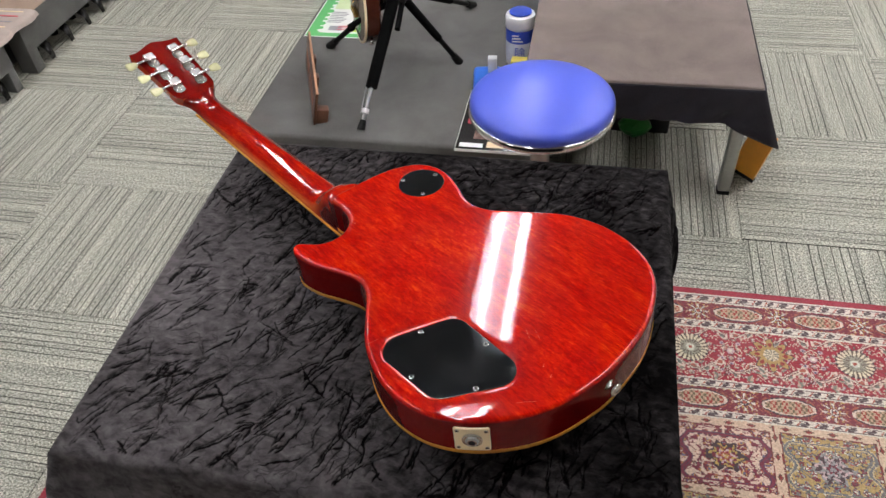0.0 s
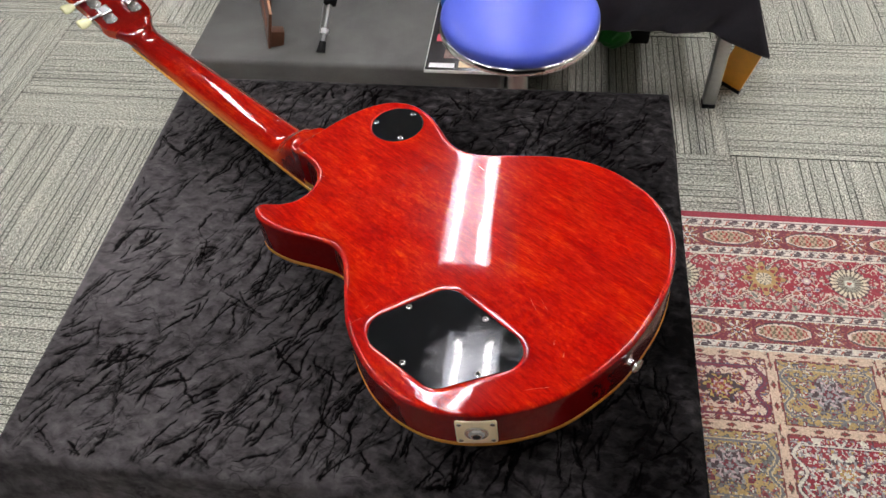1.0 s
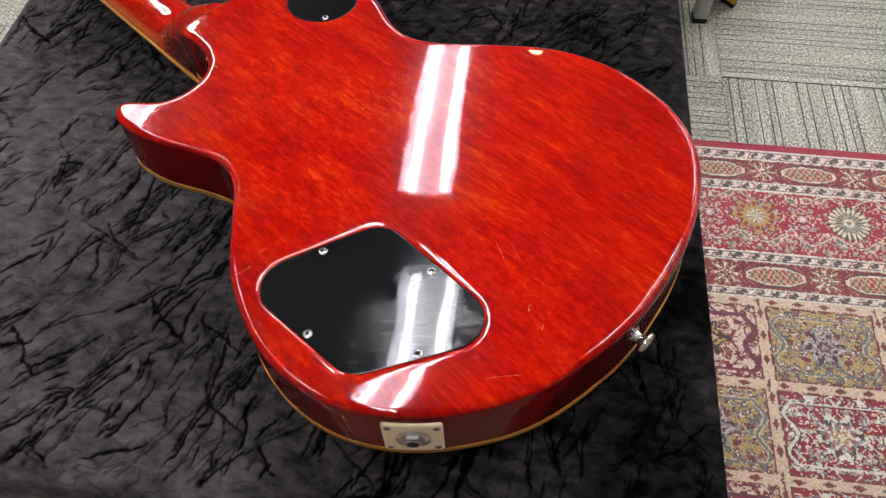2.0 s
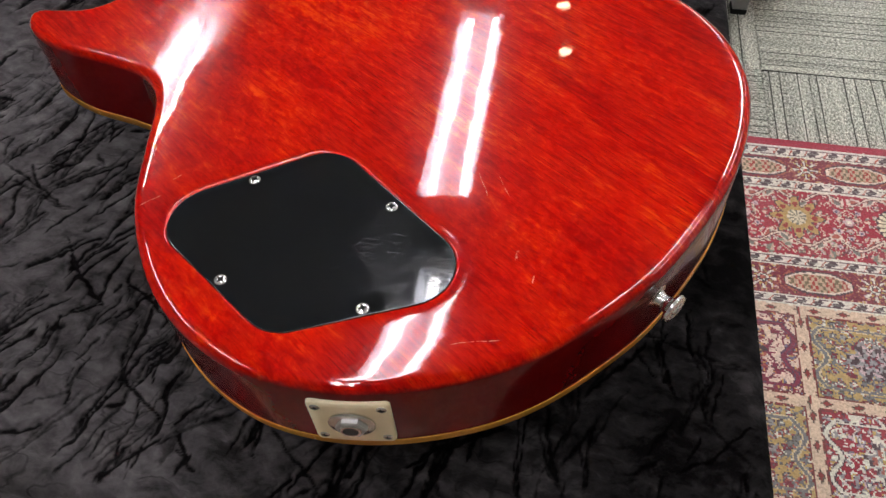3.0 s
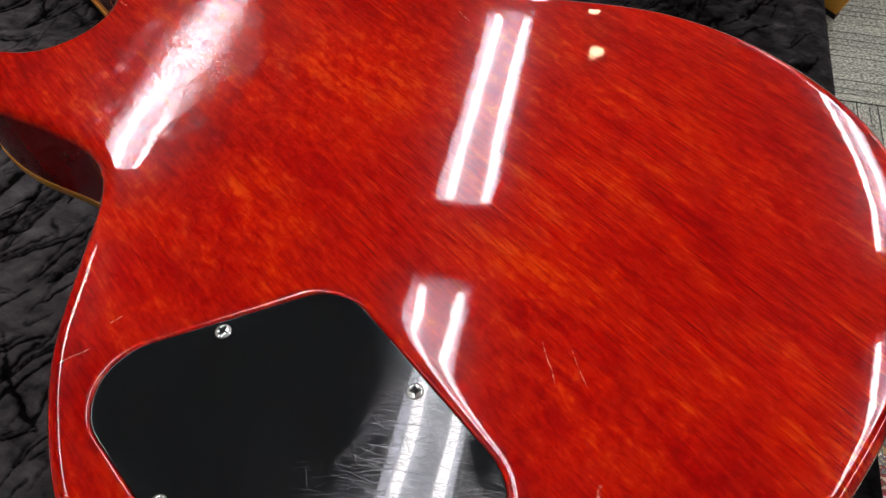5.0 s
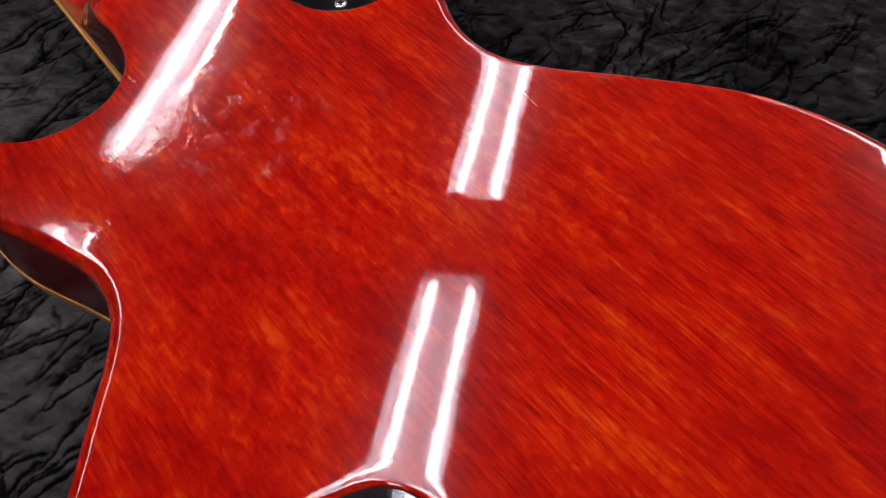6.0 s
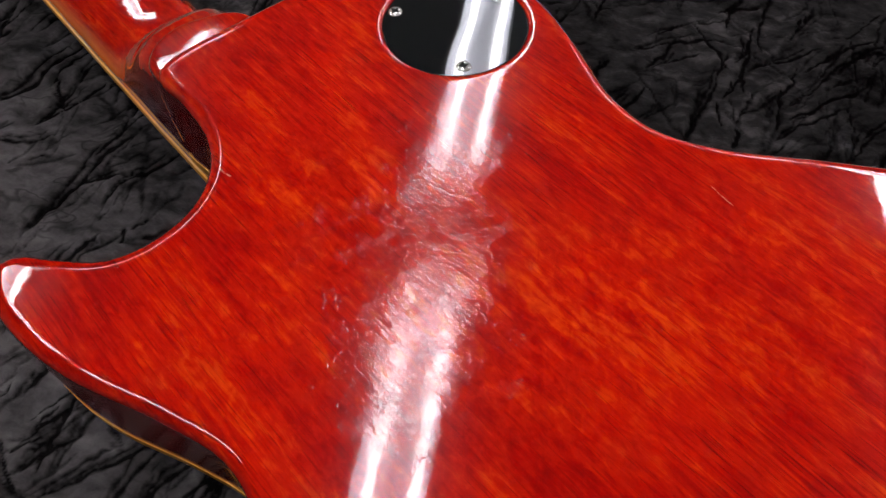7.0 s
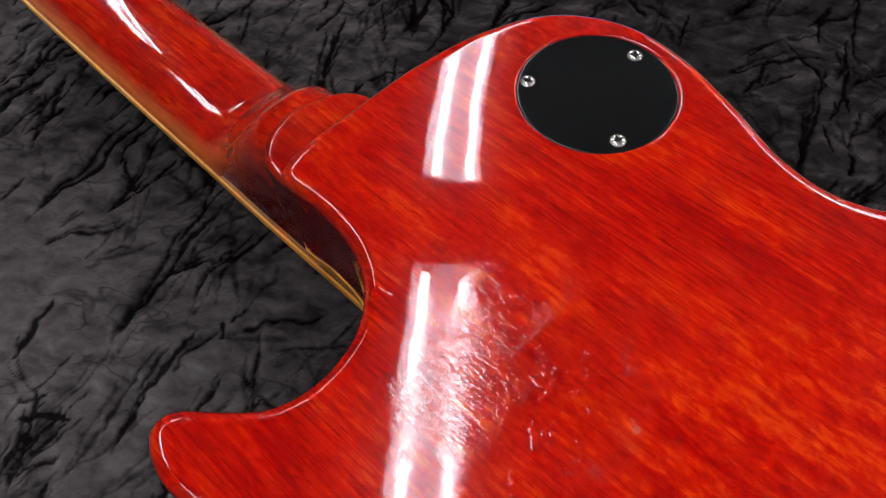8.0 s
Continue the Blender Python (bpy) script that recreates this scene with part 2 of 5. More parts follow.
def carpet_tile():
    """Loop carpet with dark ribs that run along the tile's own x axis, at uneven spacing."""
    s = Shade("ribbed_grey_carpet", 0.95, (0.3, 0.3, 0.29), Specular_IOR_Level=0.1)
    c = s.tree.nodes.new("ShaderNodeTexCoord").outputs["Object"]
    rnd = s.tree.nodes.new("ShaderNodeObjectInfo").outputs["Random"]
    sep = s.tree.nodes.new("ShaderNodeSeparateXYZ")
    s.set(sep, 0, c)
    along, across = sep.outputs[0], sep.outputs[1]
    fuzz = s.noise(s.coords((170, 240, 300)), 1, 5, 0.85)
    loops = s.node("ShaderNodeTexVoronoi", 0, None, Vector=s.coords((210, 420, 300)), Scale=1.0)
    wob = s.math("ADD", across, s.math("MULTIPLY", s.math("SUBTRACT", fuzz, 0.5), 0.0016))
    lane = s.math("MULTIPLY", wob, 54.0)
    cell = s.math("FLOOR", lane)
    pick = s.node("ShaderNodeTexWhiteNoise", 0, {"noise_dimensions": "2D"}, Vector=s.node("ShaderNodeCombineXYZ", X=cell, Y=rnd))
    inside = s.math("ABSOLUTE", s.math("SUBTRACT", s.math("FRACT", lane), s.span(pick, 0, 1, 0.25, 0.75)))
    thin = s.span(inside, 0.085, 0.05)
    chosen = s.span(pick, 0.28, 0.32)
    stretch = s.noise(s.node("ShaderNodeCombineXYZ", X=s.math("MULTIPLY", along, 5.0), Y=s.math("ADD", cell, s.math("MULTIPLY", rnd, 50.0))), 1, 1)
    rib = s.math("MULTIPLY", s.math("MULTIPLY", thin, chosen), s.span(stretch, 0.32, 0.45, 0.35, 1.0))
    broad = s.noise(s.node("ShaderNodeCombineXYZ", X=s.math("MULTIPLY", along, 1.5), Y=s.math("ADD", s.math("MULTIPLY", across, 40.0), s.math("MULTIPLY", rnd, 90.0))), 1, 3)
    tone = s.ramp(s.math("ADD", s.math("MULTIPLY", fuzz, 0.88), s.math("MULTIPLY", broad, 0.12)), (0.40, (0.070, 0.070, 0.058)), (0.5, (0.37, 0.37, 0.308)), (0.60, (0.90, 0.89, 0.74)))
    tone = s.mix(s.math("MULTIPLY", rib, 0.9), tone, (0.026, 0.026, 0.024))
    height = s.math("SUBTRACT", s.math("ADD", s.math("MULTIPLY", fuzz, 0.6), s.math("MULTIPLY", loops, -0.4)), rib)
    return s.put(Base_Color=tone, Normal=s.bump(height, 0.003, 0.8))


def knotted_wool():
    s = Shade("knotted_wool_pile", 0.95, Specular_IOR_Level=0.1, Sheen_Weight=0.15)
    c = s.node("ShaderNodeAttribute", 0, {"attribute_name": "knot"})
    pile = s.noise(s.coords((260, 260, 260)), 1, 4, 0.7)
    fade = s.noise(s.coords((9, 9, 9)), 1, 3, 0.6)
    colour = s.mix(s.span(pile, 0.35, 0.65, 0.0, 0.45), c, (0.05, 0.03, 0.03), "MULTIPLY")
    colour = s.mix(s.span(fade, 0.3, 0.7, 0.05, 0.17), colour, (0.45, 0.34, 0.3))
    return s.put(Base_Color=colour, Normal=s.bump(pile, 0.003, 0.8))


def grey_felt(name, base):
    s = Shade(name, 0.95, base, Sheen_Weight=0.12, Specular_IOR_Level=0.1)
    big = s.noise(s.coords((5, 5, 5)), 1, 4, 0.6, 0.5)
    fine = s.noise(s.coords((420, 420, 420)), 1, 3, 0.7)
    both = s.math("ADD", s.math("MULTIPLY", big, 0.55), s.math("MULTIPLY", fine, 0.45))
    s.put(Base_Color=s.ramp(both, (0.3, tuple(c * 0.58 for c in base)), (0.7, tuple(c * 1.42 for c in base))), Normal=s.bump(fine, 0.0012, 0.6))
    return s.mat


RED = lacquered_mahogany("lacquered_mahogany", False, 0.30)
RED_HEAD = lacquered_mahogany("lacquered_mahogany_head", False, 0.85)
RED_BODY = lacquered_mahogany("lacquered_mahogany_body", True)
COVER = cover_plastic("scratched_black_plastic", True, -0.015, -0.018)
COVER_CLEAN = cover_plastic("black_plastic", False, 0.0, 0.0)
VELVET = crushed_velvet()
CARPET = carpet_tile()
WOOL = knotted_wool()
FELT = grey_felt("grey_felt", (0.115, 0.113, 0.106))
FELT_DARK = grey_felt("dark_grey_felt", (0.05, 0.05, 0.054))
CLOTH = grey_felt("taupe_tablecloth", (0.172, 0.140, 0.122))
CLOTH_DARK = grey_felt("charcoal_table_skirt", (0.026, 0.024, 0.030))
BINDING = plain("aged_cream_binding", (0.68, 0.30, 0.045), 0.25, 0, 0.15, 90)
CREAM = plain("cream_plastic", (0.86, 0.70, 0.44), 0.35, 0, 0.06, 80)
PEARL = plain("pale_green_pearl_plastic", (0.62, 0.62, 0.34), 0.25, 0, 0.15, 120, Subsurface_Weight=0.0)
NICKEL = plain("nickel_plate", (0.66, 0.64, 0.60), 0.20, 1, 0.05, 200)
CHROME = plain("chrome_plate", (0.75, 0.75, 0.76), 0.08, 1, 0.05, 50)
STEEL = plain("brushed_steel", (0.42, 0.42, 0.41), 0.38, 1, 0.12, 70)
ROSEWOOD = plain("dark_rosewood", (0.05, 0.018, 0.01), 0.4, 0, 0.3, 140)
MAPLE = plain("lacquered_sunburst_top", (0.34, 0.08, 0.01), 0.15, 0, 0.2, 30)
BLUE = plain("blue_vinyl", (0.080, 0.120, 0.62), 0.33, 0, 0.03, 12)
BLACK = plain("black_rubber", (0.006, 0.006, 0.006), 0.55, 0, 0.2, 60, Specular_IOR_Level=0.2)
FOAM = plain("black_foam_sleeve", (0.004, 0.004, 0.0043), 0.95, 0, 0.3, 300, 0.0006, Specular_IOR_Level=0.08)
WALNUT = plain("brown_wood", (0.12, 0.05, 0.025), 0.45, 0, 0.3, 50)
OAK = plain("orange_varnished_wood", (0.80, 0.34, 0.03), 0.4, 0, 0.12, 30)
WHITE = plain("white_plastic", (0.86, 0.86, 0.86), 0.4, 0, 0.04, 40)
PAPER = plain("white_paper", (0.75, 0.76, 0.72), 0.6, 0, 0.05, 30)
LABEL_BLUE = plain("blue_print", (0.02, 0.07, 0.5), 0.4, 0, 0.08, 40)
LABEL_PALE = plain("pale_blue_print", (0.74, 0.78, 0.88), 0.4, 0, 0.1, 60)
GREEN = plain("green_print", (0.10, 0.46, 0.13), 0.6, 0, 0.12, 40)
YELLOW = plain("yellow_print", (0.75, 0.62, 0.12), 0.5, 0, 0.1, 40)
PINK = plain("red_print", (0.6, 0.06, 0.09), 0.5, 0, 0.1, 40)
GOLD = plain("gold_plate", (0.75, 0.5, 0.16), 0.25, 1, 0.1, 100)
PAINT = plain("wall_paint", (0.58, 0.57, 0.54), 0.8, 0, 0.04, 3)
PANEL = plain("white_ceiling_panel", (0.38, 0.38, 0.37), 0.85, 0, 0.05, 40, 0.0008)
ENAMEL = plain("white_enamel", (0.63, 0.645, 0.72), 0.4, 0, 0.03, 10)
DARKWOOD = plain("dark_brown_laminate", (0.06, 0.035, 0.025), 0.4, 0, 0.2, 20)


def glow(name, colour, strength):
    m = bpy.data.materials.new(name)
    m.use_nodes = True
    b = m.node_tree.nodes["Principled BSDF"]
    b.inputs["Base Color"].default_value = (0.8, 0.8, 0.8, 1)
    b.inputs["Emission Color"].default_value, b.inputs["Emission Strength"].default_value = (*colour, 1), strength
    return m


TUBE = glow("fluorescent_tube_glass", (1.0, 0.965, 0.965), TUBE_LIGHT)
SPOT = glow("warm_lamp_glass", (1.0, 0.80, 0.5), 30.0)

# ---------------------------------------------------------------- mesh tools


def mesh_from(verts, faces, smooth=True):
    me = bpy.data.meshes.new("shape")
    me.from_pydata([tuple(p) for p in verts], [], faces)
    if smooth:
        me.polygons.foreach_set("use_smooth", [True] * len(me.polygons))
    return me


def bake(bm, smooth=True, sharp=40):
    bmesh.ops.recalc_face_normals(bm, faces=bm.faces)
    me = bpy.data.meshes.new("shape")
    for f in bm.faces:
        f.smooth = smooth
    for e in bm.edges:
        e.smooth = len(e.link_faces) == 2 and e.calc_face_angle(0) < radians(sharp)
    bm.to_mesh(me)
    bm.free()
    return me


def part(name, shape, material, parent, label="", m=None, smooth=True, sharp=40):
    """One mesh object under a thing or a part."""
    me = bake(shape, smooth, sharp) if isinstance(shape, bmesh.types.BMesh) else shape
    if not me.materials:
        me.materials.append(material)
    ob = new(name, me)
    ob.parent = parent
    if m is not None:
        ob.matrix_basis = m
    return tagged(ob, label)


def thing(name, m, label, category, group="", kind=""):
    ob = new(name)
    ob.empty_display_size = 0.05
    ob.matrix_basis = m
    return tagged(ob, label, category, group, kind)


def solid(name, shape, material, label, category, m=None, group="", kind="", smooth=True, sharp=40):
    return tagged(part(name, shape, material, None, label, m, smooth, sharp), "", category, group, kind)


def box(x0, x1, y0, y1, z0, z1, bevel=0.0, segments=2):
    bm = bmesh.new()
    bmesh.ops.create_cube(bm, size=1, matrix=Matrix.LocRotScale(((x0 + x1) / 2, (y0 + y1) / 2, (z0 + z1) / 2), None, (x1 - x0, y1 - y0, z1 - z0)))
    if bevel:
        bmesh.ops.bevel(bm, geom=bm.edges[:], offset=bevel, segments=segments, affect="EDGES", profile=0.5)
    return bm


def lathe(profile, sides=32, cap=True):
    """A turned shape from rows of radius and height."""
    verts, faces = [], []
    for r, z in profile:
        verts += [(r * math.cos(2 * math.pi * k / sides), r * math.sin(2 * math.pi * k / sides), z) for k in range(sides)]
    for i in range(len(profile) - 1):
        for k in range(sides):
            a, b = i * sides + k, i * sides + (k + 1) % sides
            faces.append((a, b, b + sides, a + sides))
    if cap:
        faces.append(tuple(range(sides))[::-1])
        faces.append(tuple(range((len(profile) - 1) * sides, len(profile) * sides)))
    bm = bmesh.new()
    vs = [bm.verts.new(p) for p in verts]
    for f in faces:
        bm.faces.new([vs[i] for i in f])
    return bm


def rod(a, b, r0, r1=None, sides=16):
    """A tapered round bar from a to b."""
    a, b = Vector(a), Vector(b)
    bm = lathe([(r0, 0), (r0 if r1 is None else r1, (b - a).length)], sides)
    bm.transform(Matrix.Translation(a) @ (b - a).to_track_quat("Z", "Y").to_matrix().to_4x4())
    return bm


def merged(*parts_):
    bm = bmesh.new()
    for p in parts_:
        me = bpy.data.meshes.new("piece")
        p.to_mesh(me)
        p.free()
        bm.from_mesh(me)
        bpy.data.meshes.remove(me)
    return bm


def loft(rings, close_ends=True, wrap=True):
    """Faces between rows of points of equal count."""
    bm = bmesh.new()
    rows = [[bm.verts.new(p) for p in ring] for ring in rings]
    k = len(rows[0])
    for a, b in zip(rows, rows[1:]):
        for i in range(k if wrap else k - 1):
            j = (i + 1) % k
            bm.faces.new((a[i], a[j], b[j], b[i]))
    if close_ends:
        bm.faces.new(rows[0][::-1])
        bm.faces.new(rows[-1])
    return bm


def smooth_loop(points, count, closed=True):
    """Points evenly spaced on a curve through the given ones (centripetal spline)."""
    p = [Vector(q) for q in points]
    n, fine = len(p), []
    for i in range(n if closed else n - 1):
        if closed:
            a, b, c, d = (p[(i + k) % n] for k in (-1, 0, 1, 2))
        else:
            a, b, c, d = p[max(i - 1, 0)], p[i], p[i + 1], p[min(i + 2, n - 1)]
        t1 = max((b - a).length ** 0.5, 1e-6)
        t2 = t1 + max((c - b).length ** 0.5, 1e-6)
        t3 = t2 + max((d - c).length ** 0.5, 1e-6)
        for k in range(16):
            t = t1 + (t2 - t1) * k / 16
            a1 = a.lerp(b, t / t1) if (b - a).length > 1e-9 else b
            a2 = b.lerp(c, (t - t1) / (t2 - t1))
            a3 = c.lerp(d, (t - t2) / (t3 - t2)) if (d - c).length > 1e-9 else c
            b1, b2 = a1.lerp(a2, t / t2), a2.lerp(a3, (t - t1) / (t3 - t1))
            fine.append(b1.lerp(b2, (t - t1) / (t2 - t1)))
    if not closed:
        fine.append(p[-1])
    ends = fine + fine[:1] if closed else fine
    at = [0.0]
    for a, b in zip(ends, ends[1:]):
        at.append(at[-1] + (b - a).length)
    out, j = [], 0
    for k in range(count):
        want = at[-1] * k / (count if closed else count - 1)
        while j < len(at) - 2 and at[j + 1] < want:
            j += 1
        out.append(ends[j].lerp(ends[j + 1], (want - at[j]) / max(at[j + 1] - at[j], 1e-9)))
    return out


def inset(loop, d):
    """A closed flat loop (counter-clockwise) moved inwards by d."""
    n, out = len(loop), []
    for i in range(n):
        t = (loop[(i + 1) % n] - loop[i - 1]).normalized()
        out.append(loop[i] + d * Vector((-t.y, t.x, 0)))
    return out


def round_polygon(corners, radii, steps=10):
    """A polygon with rounded corners."""
    out, n = [], len(corners)
    for i, r in enumerate(radii):
        p, a, b = Vector(corners[i]), Vector(corners[i - 1]), Vector(corners[(i + 1) % n])
        u, w = (a - p).normalized(), (b - p).normalized()
        half = u.angle(w) / 2
        cut = r / math.tan(half)
        centre = p + (u + w).normalized() * (r / math.sin(half))
        start, end = p + u * cut - centre, p + w * cut - centre
        sweep = start.angle(end)
        turn = 1 if start.cross(end).z > 0 else -1
        for k in range(steps + 1):
            out.append(centre + Matrix.Rotation(turn * sweep * k / steps, 3, "Z") @ start)
    return out


# ---------------------------------------------------------------- room
X0, X1, Y0, Y1 = -5.2, 4.4, -3.6, 7.2


def room():
    floor = solid("floor", box(X0, X1, Y0, Y1, -0.12, -0.008), CARPET, "grey ribbed carpet floor of a shop", "floor", kind="structure")
    solid("ceiling", box(X0, X1, Y0, Y1, CEILING, CEILING + 0.1), PANEL, "flat white panelled ceiling", "ceiling", kind="structure")
    for name, b in (("wall_north", (X0, X1, Y1, Y1 + 0.12)), ("wall_south", (X0, X1, Y0 - 0.12, Y0)), ("wall_west", (X0 - 0.12, X0, Y0, Y1)), ("wall_east", (X1, X1 + 0.12, Y0, Y1))):
        solid(name, box(*b, -0.12, CEILING + 0.1), PAINT, "plain off-white painted shop wall", "wall", kind="structure")
    return floor


FLOOR = room()


def ceiling_lamps():
    """Rows of open twin-tube fittings that run along y."""
    base = thing("ceiling_light", Matrix(), "white ceiling fitting with two bare fluorescent tubes", "ceiling light", "rows of ceiling lights")
    ring = [(-0.108, -0.088), (-0.105, -0.088), (-0.098, -0.012), (0.098, -0.012), (0.105, -0.088), (0.108, -0.088), (0.102, 0.0), (-0.102, 0.0)]
    part("housing", loft([[(x, y, z) for x, z in ring] for y in (-0.63, 0.63)]), ENAMEL, base, "white reflector trough", smooth=False)
    for y in (-0.632, 0.629):
        part("end_plate", box(-0.108, 0.108, y, y + 0.003, -0.088, 0.0), ENAMEL, base)
    for x in (-0.064, 0.064):
        part("tube", rod((x, -0.602, -0.052), (x, 0.602, -0.052), 0.016, None, 20), TUBE, base, "glowing white fluorescent tube")
        for y in (-0.622, 0.604):
            part("socket", box(x - 0.014, x + 0.014, y, y + 0.018, -0.072, -0.012, 0.002), WHITE, base)
    spots = [(x, y) for x in (-3.225, -1.785, -0.355, 1.18, 2.61) for y in (0.02, 1.635, 3.25, 4.865) if (x < 1 or y > 1) and x > -3 and (x > -1 or y < 4)]
    first = True
    for x, y in spots:
        m = pose(x, y, CEILING)
        if first:
            base.matrix_basis, first = m, False
        else:
            copy_thing(base, m)


ceiling_lamps()


def downlight(x, y):
    t = thing("spotlight", pose(x, y, CEILING), "small round warm ceiling spotlight", "spotlight", "pair of spotlights")
    part("ring", lathe([(0.034, -0.006), (0.048, -0.006), (0.05, 0.0), (0.034, 0.0)], 28, False), ENAMEL, t)
    part("lens", lathe([(0.034, -0.004), (0.02, -0.007), (0.004, -0.008)], 24), SPOT, t, "glowing warm lens")


downlight(0.015, 4.07)
downlight(0.052, 3.70)

# ---------------------------------------------------------------- guitar
# its own frame: x from the tail to the headstock, y to the cutaway side, z out of the back
GUITAR = Matrix(((-0.78508, -0.61779, -0.04444, 0.1999), (0.61679, -0.78634, 0.03528, 0.8625), (-0.05674, 0.00029, 0.99839, 0.8153), (0, 0, 0, 1)))
RIM = 0.0515
# half outline on the full shoulder's side, from the tail to the neck, then back along the cutaway side (millimetres)
BASS = [(10, 0), (13, -30), (19.5, -63), (33, -98), (53, -129), (77, -149), (105, -161), (136, -165.5), (166, -163.5), (200, -152), (240, -124), (271, -99.5), (292, -90), (313, -91), (341, -102), (369, -110.5), (395, -110.5), (419, -97.5), (434, -72), (441, -42), (443, -10)]
CUT = [(443, 20), (439, 27.6), (422, 27.5), (401, 30.5), (386, 38.5), (376.5, 51), (373, 69), (377, 84.5), (388, 96), (398, 105), (398.5, 112), (388, 118), (369, 117.5), (349, 112.5), (319, 99.5), (296, 92.2), (280, 94), (267, 100.5), (241, 121.5), (215, 141.5), (190, 154), (160, 163), (130, 164.5), (99, 157.5), (71, 141), (49, 119.5), (28, 88), (18, 62), (11.5, 25)]


def mm(pairs, z=0.0):
    return [Vector((x / 1000, y / 1000, z)) for x, y in pairs]


def at_height(loop, z):
    return [Vector((p.x, p.y, z)) for p in loop]


def guitar():
    g = thing("electric_guitar", GUITAR, "glossy cherry red single-cutaway electric guitar lying face down on black velvet", "electric guitar")
    rim = smooth_loop(mm(BASS + CUT), 300)
    area = sum(a.x * b.y - b.x * a.y for a, b in zip(rim, rim[1:] + rim[:1]))
    if area < 0:
        rim.reverse()
    rim = inset(rim, -0.0007)
    # covers let into the back
    quad = [(169.2, 51.8), (52.6, 55.2), (103.0, 141.4), (204.2, 145.5)]
    plate = round_polygon([(x / 1000, y / 1000, 0) for x, y in quad], [0.020, 0.0215, 0.020, 0.0215], 14)
    disc = [Vector((0.3808 + 0.0292 * math.cos(a), -0.0742 + 0.0292 * math.sin(a), 0)) for a in (2 * math.pi * k / 72 for k in range(72))]
    for loop in (plate, disc):
        if sum(a.x * b.y - b.x * a.y for a, b in zip(loop, loop[1:] + loop[:1])) < 0:
            loop.reverse()
    bm = bmesh.new()

    def strip(rows, flip=False):
        out = [[bm.verts.new(p) for p in row] for row in rows]
        for a, b in zip(out, out[1:]):
            for i in range(len(a)):
                j = (i + 1) % len(a)
                bm.faces.new((a[i], a[j], b[j], b[i]))
        return out

    r = 0.0053
    # towards the rim, most at the tail, the back is buffed down a little, over as much width as the outline leaves
    ring, holes = np.array([(p.x, p.y) for p in rim]), np.array([(p.x, p.y) for p in plate + disc])
    along = np.roll(ring, -1, 0) - np.roll(ring, 1, 0)
    inward = np.stack((-along[:, 1], along[:, 0]), 1) / np.linalg.norm(along, axis=1)[:, None]
    room_left = np.full(len(ring), 0.0012)
    clear = np.ones(len(ring), bool)
    for d in np.linspace(0.002, 0.016, 15):
        q = ring + inward * (r + d)
        to_rim = np.linalg.norm(q[:, None] - ring[None], axis=2).min(1)
        to_hole = np.linalg.norm(q[:, None] - holes[None], axis=2).min(1)
        clear &= (to_rim > (r + d) * 0.975) & (to_hole > 0.0105)
        room_left[clear] = d
    for _ in range(40):
        room_left = np.minimum(room_left, (np.roll(room_left, 1) + 2 * room_left + np.roll(room_left, -1)) / 4)
    rows = []
    for f in (1.0, 0.8, 0.62, 0.46, 0.32, 0.20, 0.10, 0.0):
        row = []
        for i in range(len(ring)):
            d = float(room_left[i])
            x, y = ring[i] + inward[i] * (r + d * f)
            slope = 0.003 + 0.021 * min(1.0, max(0.0, (0.15 - float(ring[i][0])) / 0.07))
            row.append(Vector((float(x), float(y), -slope * d * (1 - f) ** 2)))
        rows.append(row)
    sink = [p.z for p in rows[-1]]
    for k in range(1, 8):
        a = math.pi / 2 * k / 7
        rows.append([Vector((p.x, p.y, z - (r + z) * (1 - math.cos(a)))) for p, z in zip(inset(rim, r * (1 - math.sin(a))), sink)])
    rows += [at_height(rim, -0.015), at_height(rim, -0.03), at_height(rim, -RIM + 0.0052)]
    outer = strip(rows)[0]
    lips = []
    for loop, near in ((plate, 1.0), (disc, 0.4)):
        lip = [(-0.0075, 0.0), (-0.0058, -0.00001), (-0.0044, -0.00004), (-0.0032, -0.00009), (-0.0022, -0.00017), (-0.0014, -0.00027), (-0.0008, -0.0004), (-0.0003, -0.0007), (0.0, -0.0012), (0.0002, -0.004)]
        lips.append(strip([at_height(inset(loop, d * near), z) for d, z in lip])[0])
    edges = []
    for loop in [outer] + lips:
        for i in range(len(loop)):
            edges.append(bm.edges.get((loop[i], loop[(i + 1) % len(loop)])))
    bmesh.ops.triangle_fill(bm, edges=edges, use_beauty=True)
    bm.normal_update()
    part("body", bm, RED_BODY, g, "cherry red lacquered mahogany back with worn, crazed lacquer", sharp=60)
    # binding and the carved top beneath
    edge = [at_height(inset(rim, -0.0004), z) for z in (-RIM + 0.0053, -RIM + 0.0006)] + [at_height(inset(rim, 0.0006), -RIM), at_height(inset(rim, 0.006), -RIM)]
    part("binding", loft([at_height(inset(rim, 0.006), -RIM + 0.0053)] + edge, False), BINDING, g, "yellowed cream edge binding", sharp=60)
    carve = [at_height(inset(rim, d), -RIM - h) for d, h in ((0.0052, -0.0002), (0.006, 0.0012), (0.007, 0.003))]
    part("top", loft(carve), MAPLE, g)
    # neck: rings across it from the heel to the nut
    rings = []
